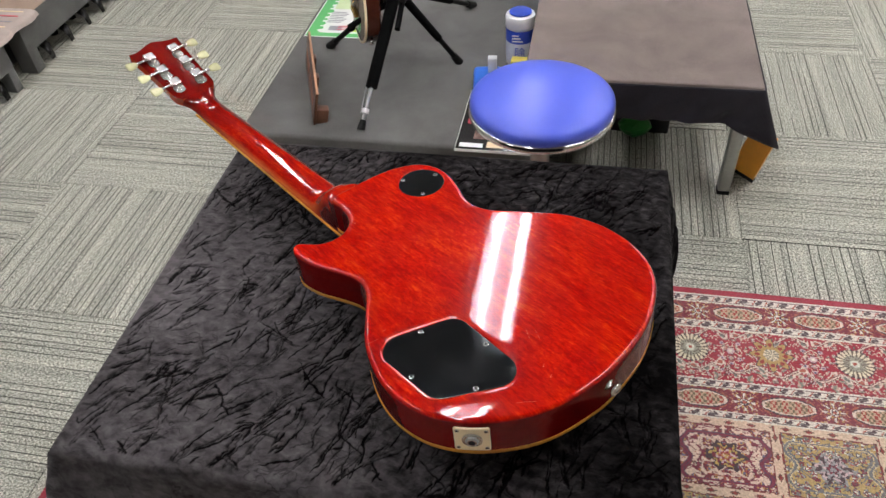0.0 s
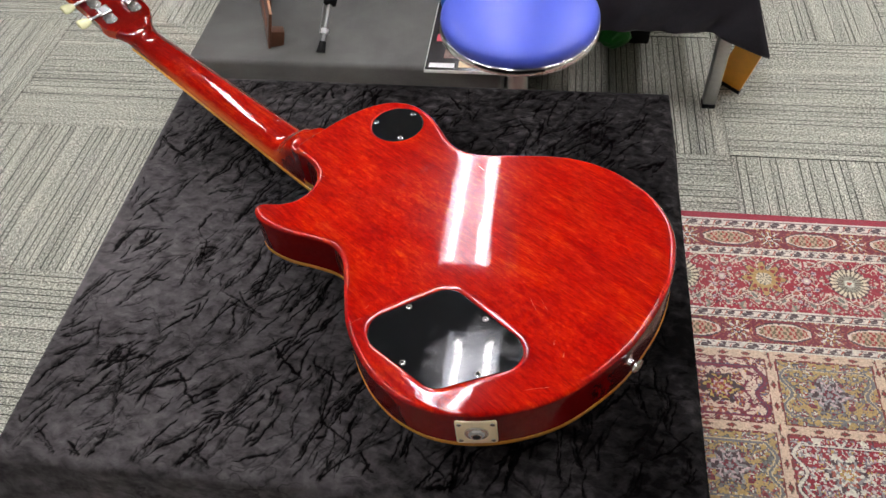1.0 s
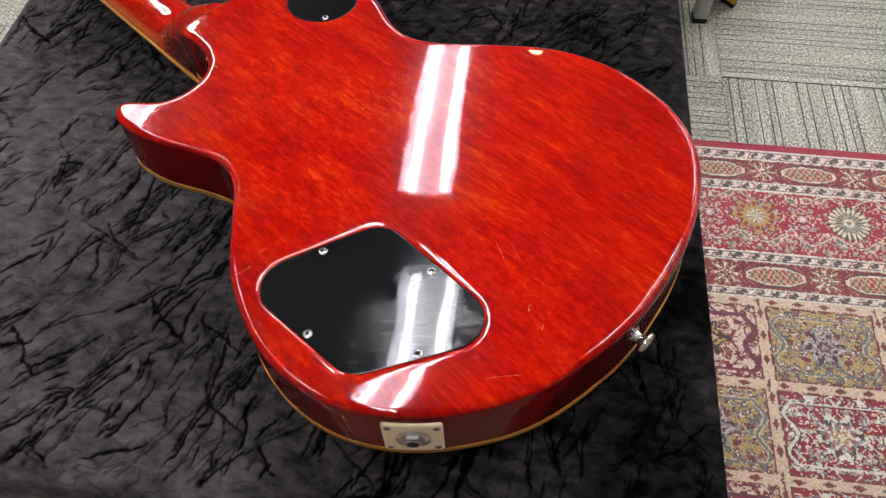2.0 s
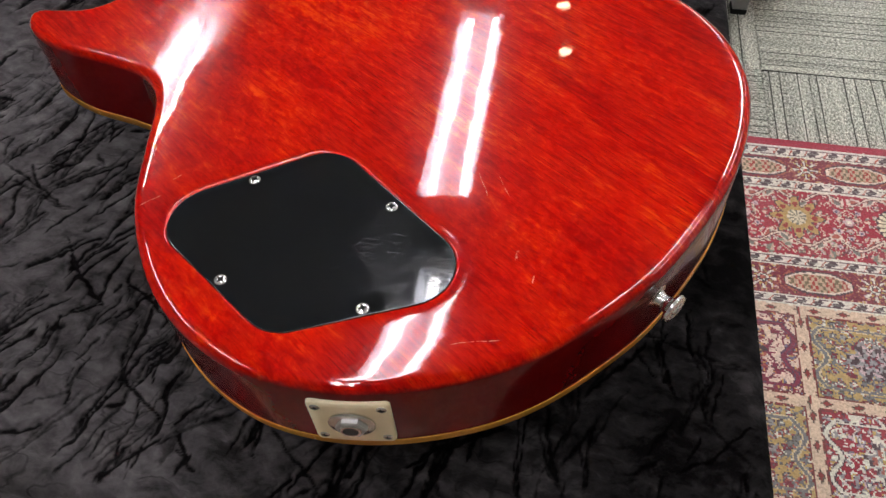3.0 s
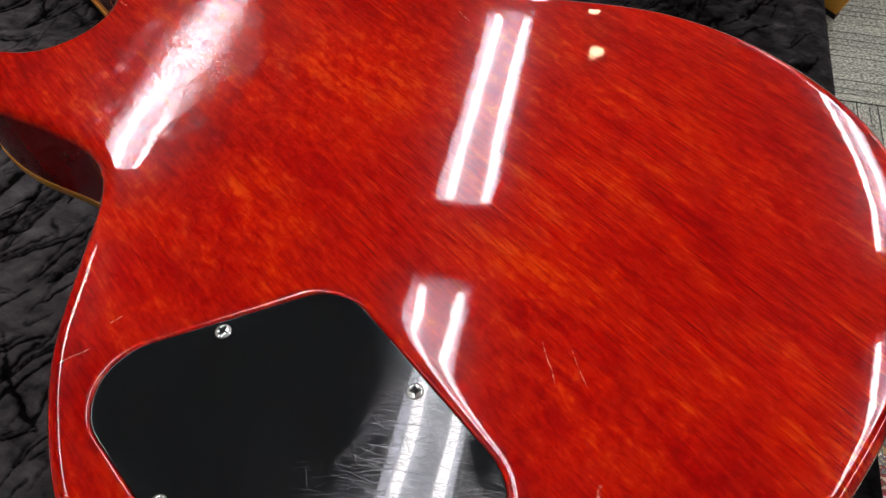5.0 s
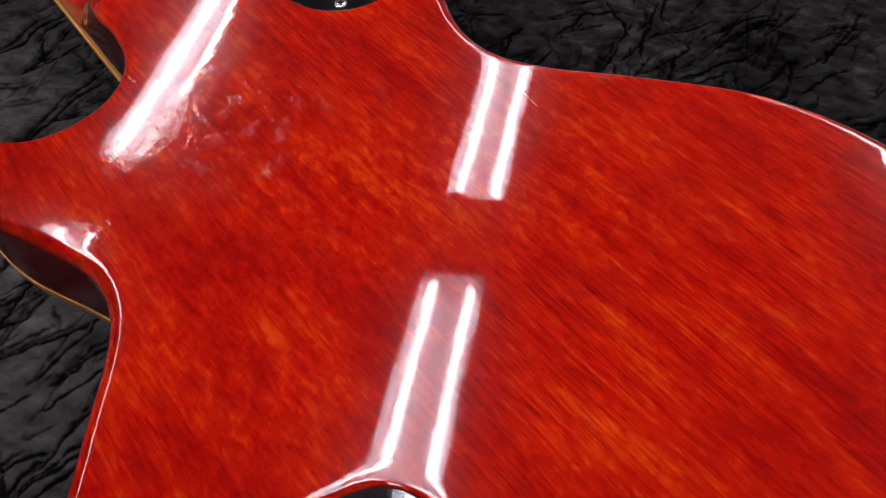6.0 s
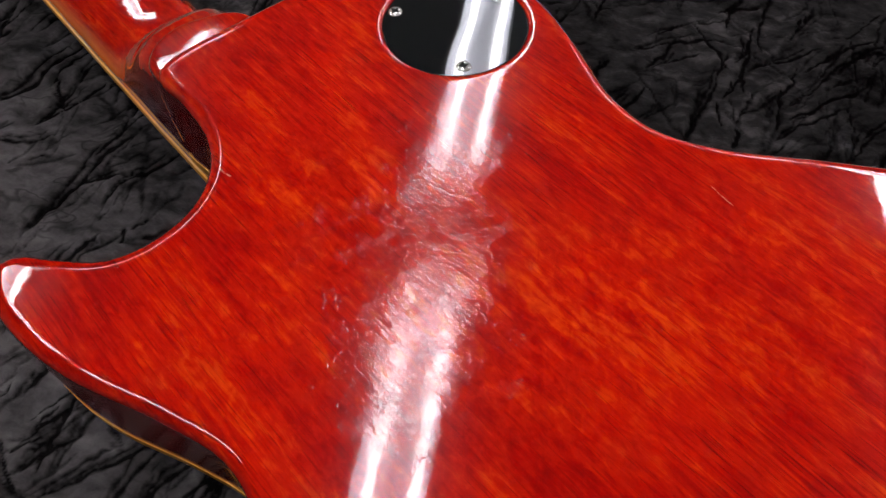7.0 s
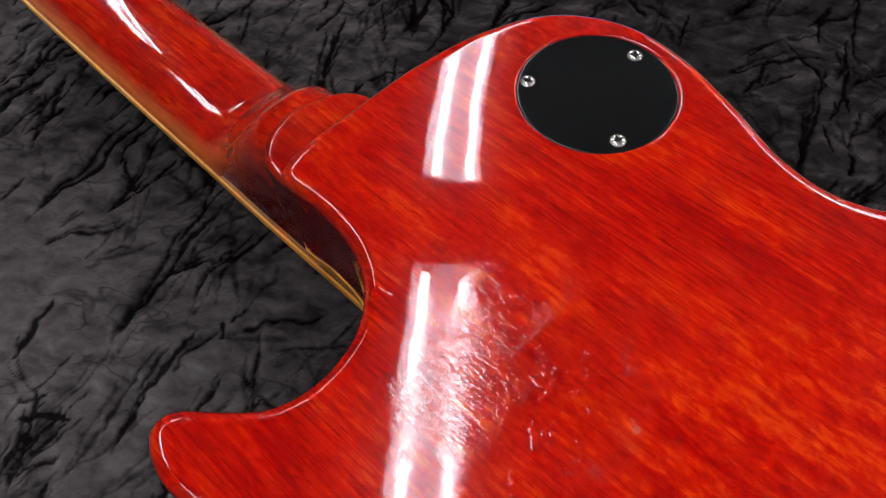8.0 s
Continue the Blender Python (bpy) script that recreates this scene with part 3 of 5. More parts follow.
    for x in [0.40, 0.425, 0.4425, 0.4455, 0.449, 0.456, 0.464, 0.471, 0.475, 0.479, 0.483, 0.487, 0.491, 0.495, 0.499, 0.503, 0.507, 0.511, 0.52, 0.56, 0.62, 0.68, 0.74, 0.80, 0.82, 0.835]:
        k = min(max((x - 0.47) / 0.387, 0), 1)
        half = 0.0275 + (0.0213 - 0.0275) * k
        face = fret_face(x) + 0.0032
        depth = 0.0175 + (0.0155 - 0.0175) * k
        heel = min(max((0.510 - x) / 0.038, 0), 1)
        heel = heel * heel * (3 - 2 * heel)
        back = face + depth + heel * 0.0245
        if x < 0.471:
            back = -0.0118
        square = 1.08 + 1.3 * heel
        ring = []
        for i in range(25):
            a = math.pi * i / 24
            c, s_ = math.cos(a), math.sin(a)
            e = 2 / (1.35 + square * 0.75)
            ring.append((x, half * math.copysign(abs(c) ** e, c), face + (back - face) * abs(s_) ** e))
        rings.append(ring)
    m = head_matrix()
    for x, w, h, e in ((-0.014, 0.0214, 0.0186, 0.98), (-0.007, 0.0216, 0.0171, 0.94), (0.0, 0.0219, 0.0160, 0.86), (0.006, 0.0226, 0.0153, 0.76), (0.012, 0.0240, 0.0149, 0.63), (0.018, 0.0265, 0.0146, 0.49), (0.024, 0.0298, 0.0144, 0.36), (0.030, 0.0334, 0.0143, 0.26)):
        rings.append([tuple(m @ Vector((x, w * math.copysign(abs(math.cos(a)) ** e, math.cos(a)), h * abs(math.sin(a)) ** e))) for a in (math.pi * i / 24 for i in range(25))])
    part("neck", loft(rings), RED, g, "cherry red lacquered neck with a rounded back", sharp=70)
    board = []
    for x in (0.395, 0.47, 0.60, 0.73, 0.858):
        k = min(max((x - 0.47) / 0.387, 0), 1)
        half = 0.0279 + (0.0215 - 0.0279) * k
        f = fret_face(x)
        board.append([(x, half, f + 0.0032), (x, half, f), (x, -half, f), (x, -half, f + 0.0032)])
    part("fretboard", loft(board), ROSEWOOD, g, smooth=False)
    for side in (1, -1):
        strip_ = []
        for x in (0.395, 0.47, 0.60, 0.73, 0.858):
            k = min(max((x - 0.47) / 0.387, 0), 1)
            half = 0.0279 + (0.0215 - 0.0279) * k
            f = fret_face(x)
            strip_.append([(x, side * (half - 0.0002), f + 0.0034), (x, side * (half + 0.0009), f + 0.0034), (x, side * (half + 0.0009), f - 0.0006), (x, side * (half - 0.0002), f - 0.0006)])
        part("board_binding", loft(strip_), BINDING, g, "cream fretboard binding", smooth=False)
    # the raised heel block at the body's end
    block = smooth_loop(mm([(430, 27.5), (444, 27.5), (455, 25), (462, 17), (465, 6), (463, -4), (458, -16), (450, -21.5), (430, -24)]), 60, False)
    area = sum(a.x * b.y - b.x * a.y for a, b in zip(block, block[1:] + block[:1]))
    if area < 0:
        block.reverse()
    rows = [at_height(block, -0.045), at_height(block, -0.0095), at_height(inset(block, 0.0006), -0.0080), at_height(inset(block, 0.0018), -0.0071), at_height(inset(block, 0.0035), -0.0069)]
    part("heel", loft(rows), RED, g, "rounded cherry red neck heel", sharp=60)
    headstock(g)
    covers(g, plate, disc)
    jack(g, rim)
    strap_button(g)
    hardware(g)


def fret_face(x):
    """Height of the fretboard's playing face."""
    return -0.0605 + 0.0375 * (x - 0.441)


HEAD_TILT = 14.5


def head_matrix():
    return Matrix.Translation((0.860, 0, fret_face(0.860) + 0.006)) @ Matrix.Rotation(-radians(HEAD_TILT), 4, "Y")


def headstock(g):
    m = head_matrix()
    # outline beside the centre line, from the nut to the tip (millimetres)
    half = [(22, 28.3), (27, 32.0), (33, 35.2), (42, 36.8), (76, 37.8), (122, 40.8), (158, 43.8), (171, 45.2), (175.5, 44.8)]
    crest = [(175.5, 44.8), (174.5, 38), (175, 31), (178, 22), (182.5, 12), (185.5, 4), (186, 0)]
    loop = smooth_loop(mm(half), 40, False) + smooth_loop(mm(crest), 24, False)[1:]
    loop = loop + [Vector((p.x, -p.y, 0)) for p in loop[-2::-1]]
    if sum(a.x * b.y - b.x * a.y for a, b in zip(loop, loop[1:] + loop[:1])) < 0:
        loop.reverse()
    thick = 0.0145
    bm = loft([at_height(loop, 0.0), at_height(loop, thick - 0.0012), at_height(inset(loop, 0.0004), thick - 0.0004), at_height(inset(loop, 0.0012), thick)])
    head = part("headstock", bm, RED_HEAD, g, "cherry red headstock with six tuners", m, sharp=20)
    for side in (1, -1):
        for k, x in enumerate((0.056, 0.0965, 0.137)):
            y = side * (0.0198 + 0.0013 * k)
            t = part("tuner", box(-0.0045, 0.0137, -0.0088, 0.0088, 0.0, 0.0095, 0.0016), NICKEL, g, "nickel tuning machine", m @ pose(x, y, thick))
            part("cap_plate", box(-0.0020, 0.0112, -0.0062, 0.0062, 0.0094, 0.0099, 0.0003, 1), STEEL, t, "dull steel cap")
            base = round_polygon([(-0.0190, -0.0030, 0), (-0.0150, -0.0085, 0), (0.0165, -0.0085, 0), (0.0195, 0.0, 0), (0.0165, 0.0085, 0), (-0.0150, 0.0085, 0), (-0.0190, 0.0030, 0)], [0.0012] * 7, 3)
            part("tuner_plate", loft([at_height(base, -0.0005), at_height(base, 0.0020)]), NICKEL, t, sharp=30)
            part("gear_cover", lathe([(0.0064, 0.0018), (0.0064, 0.0030), (0.0056, 0.0038), (0.0026, 0.0038), (0.0022, 0.0034)], 20), NICKEL, t, "round nickel gear cover", pose(-0.0088, 0, 0))
            part("tuner_shaft", rod((0.004, side * 0.006, 0.004), (0.004, side * 0.030, 0.003), 0.0024, None, 12), NICKEL, t)
            prof = [(0.006, 0.004, 0.0025), (0.0095, 0.007, 0.0032), (0.012, 0.0085, 0.0034), (0.020, 0.0105, 0.0036), (0.0235, 0.0088, 0.0032), (0.0245, 0.0055, 0.002)]
            rings = [[(0.004 + w * math.cos(a), side * (0.018 + d), 0.003 + h * math.sin(a)) for a in (2 * math.pi * i / 14 for i in range(14))] for d, w, h in prof]
            part("tuner_button", loft(rings), PEARL, t, "pale green plastic keystone tuner button")
            for dx in (-0.0168, 0.0168):
                part("screw", lathe([(0.0021, 0.0014), (0.0019, 0.0026), (0.0008, 0.0029)], 10), NICKEL, t, "", pose(dx, 0, 0))


def cross_screw(radius):
    """A countersunk screw head with a cross cut into it."""
    bm = lathe([(radius * 0.9, -0.001), (radius, 0.0), (radius * 0.93, 0.00035), (radius * 0.7, 0.0006), (radius * 0.42, 0.0007), (radius * 0.3, 0.0002), (radius * 0.1, -0.0003)], 20)
    return bm


def screw_at(parent, m, radius=0.0029):
    s = part("screw", cross_screw(radius), NICKEL, parent, "small nickel cross-head screw", m)
    a = radius * 0.62
    slots = merged(box(-a, a, -radius * 0.11, radius * 0.11, 0.00045, 0.00078), box(-radius * 0.11, radius * 0.11, -a, a, 0.00045, 0.00079))
    part("cross_slot", slots, BLACK, s, "", None, False)


def covers(g, plate, disc):
    top = -0.0006
    spots = {"control_cover": [(180.6, 94.0, 0.3), (119.8, 58.5, 0.9), (141.3, 138.7, 0.1), (85.5, 104.0, 1.2)], "switch_cover": [(403.0, -61.6, 0.2), (381.0, -98.1, 0.7), (361.2, -60.3, 1.1)]}
    for name, loop in (("control_cover", plate), ("switch_cover", disc)):
        rows = [at_height(inset(loop, 0.0002), -0.003), at_height(inset(loop, 0.0002), top - 0.00012), at_height(inset(loop, 0.0003), top - 0.00003), at_height(inset(loop, 0.0004), top), at_height(inset(loop, 0.0006), top), at_height(inset(loop, 0.0022), top)]
        clean = name == "switch_cover"
        c = part(name, loft(rows), COVER_CLEAN if clean else COVER, g, "glossy black round plastic cover" if clean else "glossy black plastic cover plate with fine scratches", sharp=50)
        for x, y, turn in spots[name]:
            screw_at(c, Matrix.Translation((x / 1000, y / 1000, top)) @ Matrix.Rotation(turn, 4, "Z"))


def jack(g, rim):
    """The socket's square plate, bent to the rim."""
    n = len(rim)
    mid = min(range(n), key=lambda i: (rim[i] - Vector((0.0600, 0.1345, 0))).length)
    t = (rim[(mid + 4) % n] - rim[mid - 4]).normalized()
    out = Vector((t.y, -t.x, 0))
    if out.y < 0:
        out, t = -out, -t
    m = Matrix.Translation(rim[mid] + out * 0.0006 + Vector((0, 0, -0.0268))) @ Matrix((t, Vector((0, 0, 1)), t.cross(Vector((0, 0, 1))))).transposed().to_4x4()
    if (m.to_3x3() @ Vector((0, 0, 1))).dot(out) < 0:
        m = m @ Matrix.Rotation(math.pi, 4, "Y")
    s = 0.0172
    loop = round_polygon([(-s, -s, 0), (s, -s, 0), (s, s, 0), (-s, s, 0)], [0.0025] * 4, 5)
    dense = []
    for a, b in zip(loop, loop[1:] + loop[:1]):
        k = max(1, int((b - a).length / 0.004))
        dense += [a.lerp(b, i / k) for i in range(k)]

    def bow(p, z):
        return Vector((p.x, p.y, z - 2.2 * p.x * p.x))

    bm = bmesh.new()
    rows = [[bm.verts.new(bow(p, z)) for p in (dense if d == 0 else inset(dense, d))] for d, z in ((0, -0.002), (0, 0.0004), (0.0005, 0.0009), (0.004, 0.0009), (0.009, 0.0009))]
    for a, b in zip(rows, rows[1:]):
        for i in range(len(a)):
            bm.faces.new((a[i], a[(i + 1) % len(a)], b[(i + 1) % len(a)], b[i]))
    bm.faces.new(rows[-1])
    p = part("jack_plate", bm, CREAM, g, "square cream plastic jack plate with four screws", m, sharp=50)
    for x in (-0.0136, 0.0136):
        for y in (-0.0128, 0.0128):
            screw_at(p, Matrix.Translation(bow(Vector((x, y, 0)), 0.0007)), 0.0023)
    part("washer", lathe([(0.0100, 0.0004), (0.0100, 0.0014), (0.0094, 0.0019), (0.0045, 0.0019), (0.0045, 0.0004)], 32, False), NICKEL, p)
    hexa = [Vector((0.0068 * math.cos(math.pi / 3 * k), 0.0068 * math.sin(math.pi / 3 * k), 0)) for k in range(6)]
    nut = loft([at_height(hexa, 0.0018), at_height(hexa, 0.0036), at_height([h * 0.88 for h in hexa], 0.0042)])
    part("jack_nut", nut, STEEL, p, smooth=False)
    part("jack_socket", lathe([(0.0048, 0.002), (0.0048, 0.0043), (0.0044, 0.0047), (0.0034, 0.0047), (0.0032, 0.0022)], 24), NICKEL, p)
    part("jack_hole", lathe([(0.0034, 0.0044), (0.001, 0.0043)], 20), BLACK, p)


def strap_button(g):
    m = Matrix.Translation((0.0105, 0.0, -0.0205)) @ Matrix.Rotation(-math.pi / 2, 4, "Y")
    prof = [(0.0072, -0.001), (0.0072, 0.0012), (0.0048, 0.0022), (0.0038, 0.005), (0.0046, 0.0085), (0.0072, 0.0098), (0.0084, 0.0112), (0.0082, 0.0126), (0.0058, 0.0134), (0.0034, 0.0131), (0.0032, 0.0126)]
    b = part("strap_button", lathe([(a * 0.86, b * 0.88) for a, b in prof], 28), NICKEL, g, "polished metal strap button", m)
    screw_at(b, pose(0, 0, 0.0114), 0.0026)


def hardware(g):
    """Pickups, bridge, tailpiece and knobs beneath, on which the guitar rests."""
    for x in (0.235, 0.335):
        part("pickup", box(x - 0.018, x + 0.018, -0.035, 0.035, -0.062, -0.046, 0.002), NICKEL, g)
    part("bridge", box(0.168, 0.182, -0.042, 0.042, -0.077, -0.05, 0.003), NICKEL, g)
    part("tailpiece", box(0.128, 0.144, -0.045, 0.045, -0.077, -0.05, 0.003), NICKEL, g)
    for x, y in ((0.155, 0.085), (0.110, 0.080), (0.130, 0.118), (0.085, 0.108)):
        part("knob", lathe([(0.013, -0.070), (0.0125, -0.069), (0.011, -0.05)], 24), GOLD, g, "", pose(x, y, 0))


guitar()

# ---------------------------------------------------------------- table with the velvet
TX0, TX1, TY0, TY1, TZ = -0.415, 0.281, 0.770, 1.374, 0.682


def support_rise(x, y):
    """The pad beneath the cloth on which the guitar's face rests."""
    q = GUITAR.inverted() @ Vector((x, y, 0.75))
    d = math.hypot((q.x - 0.155) / 0.075, q.y / 0.06)
    return 0.066 * min(max(1.6 - d, 0), 1)


def crease_field(xs, ys):
    """Height and crease shade of crushed velvet: short, ragged creases, often in pairs, denser in places."""
    rng = np.random.default_rng(7)
    gx, gy = np.meshgrid(xs, ys)
    height, nap_shade = np.zeros_like(gx), np.zeros_like(gx)
    lean = [1.2, 1.0, 0.82, 1.45, 2.3, 0.4]

    def smooth_field(cell):
        """Random values on a coarse grid, blended between."""
        u, v = (gx - xs[0]) / cell, (gy - ys[0]) / cell
        grid = rng.uniform(-1, 1, (int(v.max()) + 3, int(u.max()) + 3))
        i, j = u.astype(int), v.astype(int)
        a, b = u - i, v - j
        a, b = a * a * (3 - 2 * a), b * b * (3 - 2 * b)
        return (grid[j, i] * (1 - a) + grid[j, i + 1] * a) * (1 - b) + (grid[j + 1, i] * (1 - a) + grid[j + 1, i + 1] * a) * b

    wx = gx + 0.0032 * smooth_field(0.018) + 0.0011 * smooth_field(0.0042)
    wy = gy + 0.0032 * smooth_field(0.018) + 0.0011 * smooth_field(0.0042)
    uneven = 1 + 0.45 * smooth_field(0.006)
    for k in range(1500):
        cx, cy = rng.uniform(xs[0], xs[-1]), rng.uniform(ys[0], ys[-1])
        crowd = noise.noise(Vector((cx * 8, cy * 8, 2)))
        if crowd < -0.2 and k % 2:
            continue
        a = lean[rng.choice(6, p=[0.30, 0.26, 0.18, 0.10, 0.08, 0.08])] + rng.normal(0, 0.22) + 0.5 * noise.noise(Vector((cx * 5, cy * 5, 9)))
        long = 0.005 + 0.046 * rng.beta(1.1, 2.6)
        wide = rng.uniform(0.0007, 0.0014) * (1.25 if long > 0.015 else 1.0)
        strength = rng.uniform(0.4, 1.0)
        twin = rng.uniform(0.004, 0.009) if rng.uniform() < 0.45 else 0.0
        reach = long * 1.2 + 0.018
        i0, i1 = np.searchsorted(xs, (cx - reach, cx + reach))
        j0, j1 = np.searchsorted(ys, (cy - reach, cy + reach))
        if i1 - i0 < 2 or j1 - j0 < 2:
            continue
        part_ = (slice(j0, j1), slice(i0, i1))
        dx, dy = wx[part_] - cx, wy[part_] - cy
        u = dx * np.cos(a) + dy * np.sin(a)
        v = -dx * np.sin(a) + dy * np.cos(a)
        for off, share in ((0.0, 1.0), (twin, 0.8)):
            if off == 0.0 and share < 1.0:
                continue
            w = v - off * (0.6 + 0.5 * u / long)
            taper = np.clip(1.1 - np.abs(u + off) / (long * share), 0, 1)
            girth = wide * (0.4 + 0.6 * np.minimum(1, taper * 2)) * uneven[part_]
            core = np.exp(-((w / (girth + 1e-5)) ** 2)) * np.minimum(1, taper * 4)
            lip = np.exp(-(((w - 3.0 * wide) / (2.2 * wide)) ** 2)) * np.minimum(1, taper * 2)
            height[part_] += strength * (0.7 * wide * lip - 0.8 * wide * core)
            nap_shade[part_] = np.maximum(nap_shade[part_], strength * share * core)
    return np.clip(height, -0.004, 0.003), nap_shade


def velvet():
    r, nx, ny = 0.013, 560, 482
    xa, xb, ya, yb = TX0 + r, TX1 - r, TY0 + r, TY1 - r
    xs, ys = np.linspace(xa, xb, nx + 1), np.linspace(ya, yb, ny + 1)
    crease, nap_shade = crease_field(xs, ys)
    verts, flat = [], []
    for j in range(ny + 1):
        for i in range(nx + 1):
            x, y = float(xs[i]), float(ys[j])
            p = Vector((x, y, 0))
            bend = noise.noise(p * 14 + Vector((0, 0, 5)))
            soft = 0.0016 * noise.noise(p * 20) + 0.0010 * noise.noise(Vector((x * 34 + 1.6 * bend, y * 50 - 1.6 * bend, 1))) + 0.0006 * noise.noise(p * 85)
            edge = min(i, nx - i, j, ny - j) / 8
            verts.append((x, y, TZ + (soft + float(crease[j, i])) * min(1, 0.2 + edge) + support_rise(x, y)))
            flat.append(float(nap_shade[j, i]))
    faces = [(a, a + 1, a + nx + 2, a + nx + 1) for j in range(ny) for a in (j * (nx + 1) + i for i in range(nx))]
    loop = [i for i in range(nx)] + [nx + j * (nx + 1) for j in range(ny)] + [ny * (nx + 1) + i for i in range(nx, 0, -1)] + [j * (nx + 1) for j in range(ny, 0, -1)]
    total, last = len(loop), loop
    drops = [k * math.pi / 2 / 5 for k in range(1, 6)]
    levels = [(r * math.sin(a), r * (1 - math.cos(a))) for a in drops] + [(r, r + 0.008 + 0.42 * (k / 40)) for k in range(1, 41)]
    for out, down in levels:
        row = []
        for k, base in enumerate(loop):
            x, y, z = verts[base]
            ox = -1 if x <= xa + 1e-6 else (1 if x >= xb - 1e-6 else 0)
            oy = -1 if y <= ya + 1e-6 else (1 if y >= yb - 1e-6 else 0)
            hang = max(0, down - r)
            s = x + y
            fold = 0.5 + 0.5 * math.sin(s * 30 + 2.5 * noise.noise(Vector((s * 6, 0.3, 0))))
            near = min(min(abs(x - xa), abs(x - xb)) + (0 if oy else 9), min(abs(y - ya), abs(y - yb)) + (0 if ox else 9))
            pull = math.exp(-near / 0.05) * min(1, hang / 0.15) * 0.035
            flare = out + hang * 0.02 + min(hang, 0.2) * 0.08 * fold + pull
            bits = noise.ridged_multi_fractal(Vector((s * 24, down * 24, 0.5)), 0.9, 2.0, 4, 1.0, 2.0)
            rough = (0.004 * noise.noise(Vector((x * 30, y * 30, down * 22))) + 0.0022 * (bits - 1.1)) * min(1, hang / 0.03)
            row.append(len(verts))
            verts.append((x + ox * (flare + rough), y + oy * (flare + rough), (z if down < r else TZ) - down))
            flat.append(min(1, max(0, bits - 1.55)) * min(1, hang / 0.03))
        for k in range(total):
            a, b = last[k], last[(k + 1) % total]
            faces.append((b, a, row[k], row[(k + 1) % total]))
        last = row
    me = mesh_from(verts, faces)
    # crease darkness per vertex, read by the velvet's colour
    layer = me.attributes.new("nap_shade", "FLOAT", "POINT")
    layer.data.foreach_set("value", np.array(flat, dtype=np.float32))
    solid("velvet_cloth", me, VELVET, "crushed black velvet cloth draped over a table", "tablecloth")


velvet()


def display_table():
    t = thing("display_table", pose(0, 0, 0), "small four-legged table hidden beneath a velvet cloth", "table")
    part("tabletop", box(TX0 + 0.012, TX1 - 0.012, TY0 + 0.012, TY1 - 0.012, TZ - 0.034, TZ - 0.006, 0.003), DARKWOOD, t)
    for x in (TX0 + 0.05, TX1 - 0.05):
        for y in (TY0 + 0.05, TY1 - 0.05):
            part("leg", box(x - 0.017, x + 0.017, y - 0.017, y + 0.017, 0.009, TZ - 0.034, 0.003), STEEL, t)


display_table()

# ---------------------------------------------------------------- rug
RUG_X0, RUG_X1, RUG_Y0, RUG_Y1 = -0.884, 1.36, -0.40, 1.783


def blossom(x, y, step, seed, inks, edge, often=0.8):
    """Small flowers strewn on an uneven grid: the colour at a place, or nothing between them."""
    i, j = math.floor(x / step), math.floor(y / step)
    best = None
    for a in (i - 1, i, i + 1):
        for b in (j - 1, j, j + 1):
            h = noise.cell(Vector((a * 1.0 + 0.5, b + 0.5, seed)))
            g = noise.cell(Vector((a + 0.5, b + 0.5, seed + 7)))
            if h * 0.5 + 0.5 > often and h > 0:
                continue
            dx, dy = x - (a + 0.5 + 0.32 * h) * step, y - (b + 0.5 + 0.32 * g) * step
            r = math.hypot(dx, dy) / step
            size = 0.32 + 0.10 * g + 0.07 * math.cos(math.atan2(dy, dx) * (4 if h > 0 else 5) + 6 * g)
            if r < size:
                pick = inks[int(abs(h * 57 + g * 31)) % len(inks)]
                best = edge if r > size * 0.80 else (pick if r > size * 0.34 else inks[int(abs(g * 91)) % len(inks)])
    return best


def foliage(u, v, step, seed, leaves, outline, reach=0.20):
    """Curling woven leaves and tendrils: patches with a dark outline, or nothing between them."""
    w = noise.noise(Vector((u / step * 0.5, v / step * 0.5, seed + 3))) * 0.9
    n = noise.noise(Vector((u / step + w, v / step - w, seed)))
    k = noise.noise(Vector((u / step * 0.8 - w, v / step * 0.8 + w, seed + 11)))
    if n > reach:
        if n < reach + 0.055:
            return outline
        return leaves[int(abs(k) * 9) % len(leaves)]
    if abs(k) < 0.045:
        return leaves[0]
    if k > 0.34:
        return outline if k < 0.39 else leaves[1 + int(n * 7) % (len(leaves) - 1)]
    return None


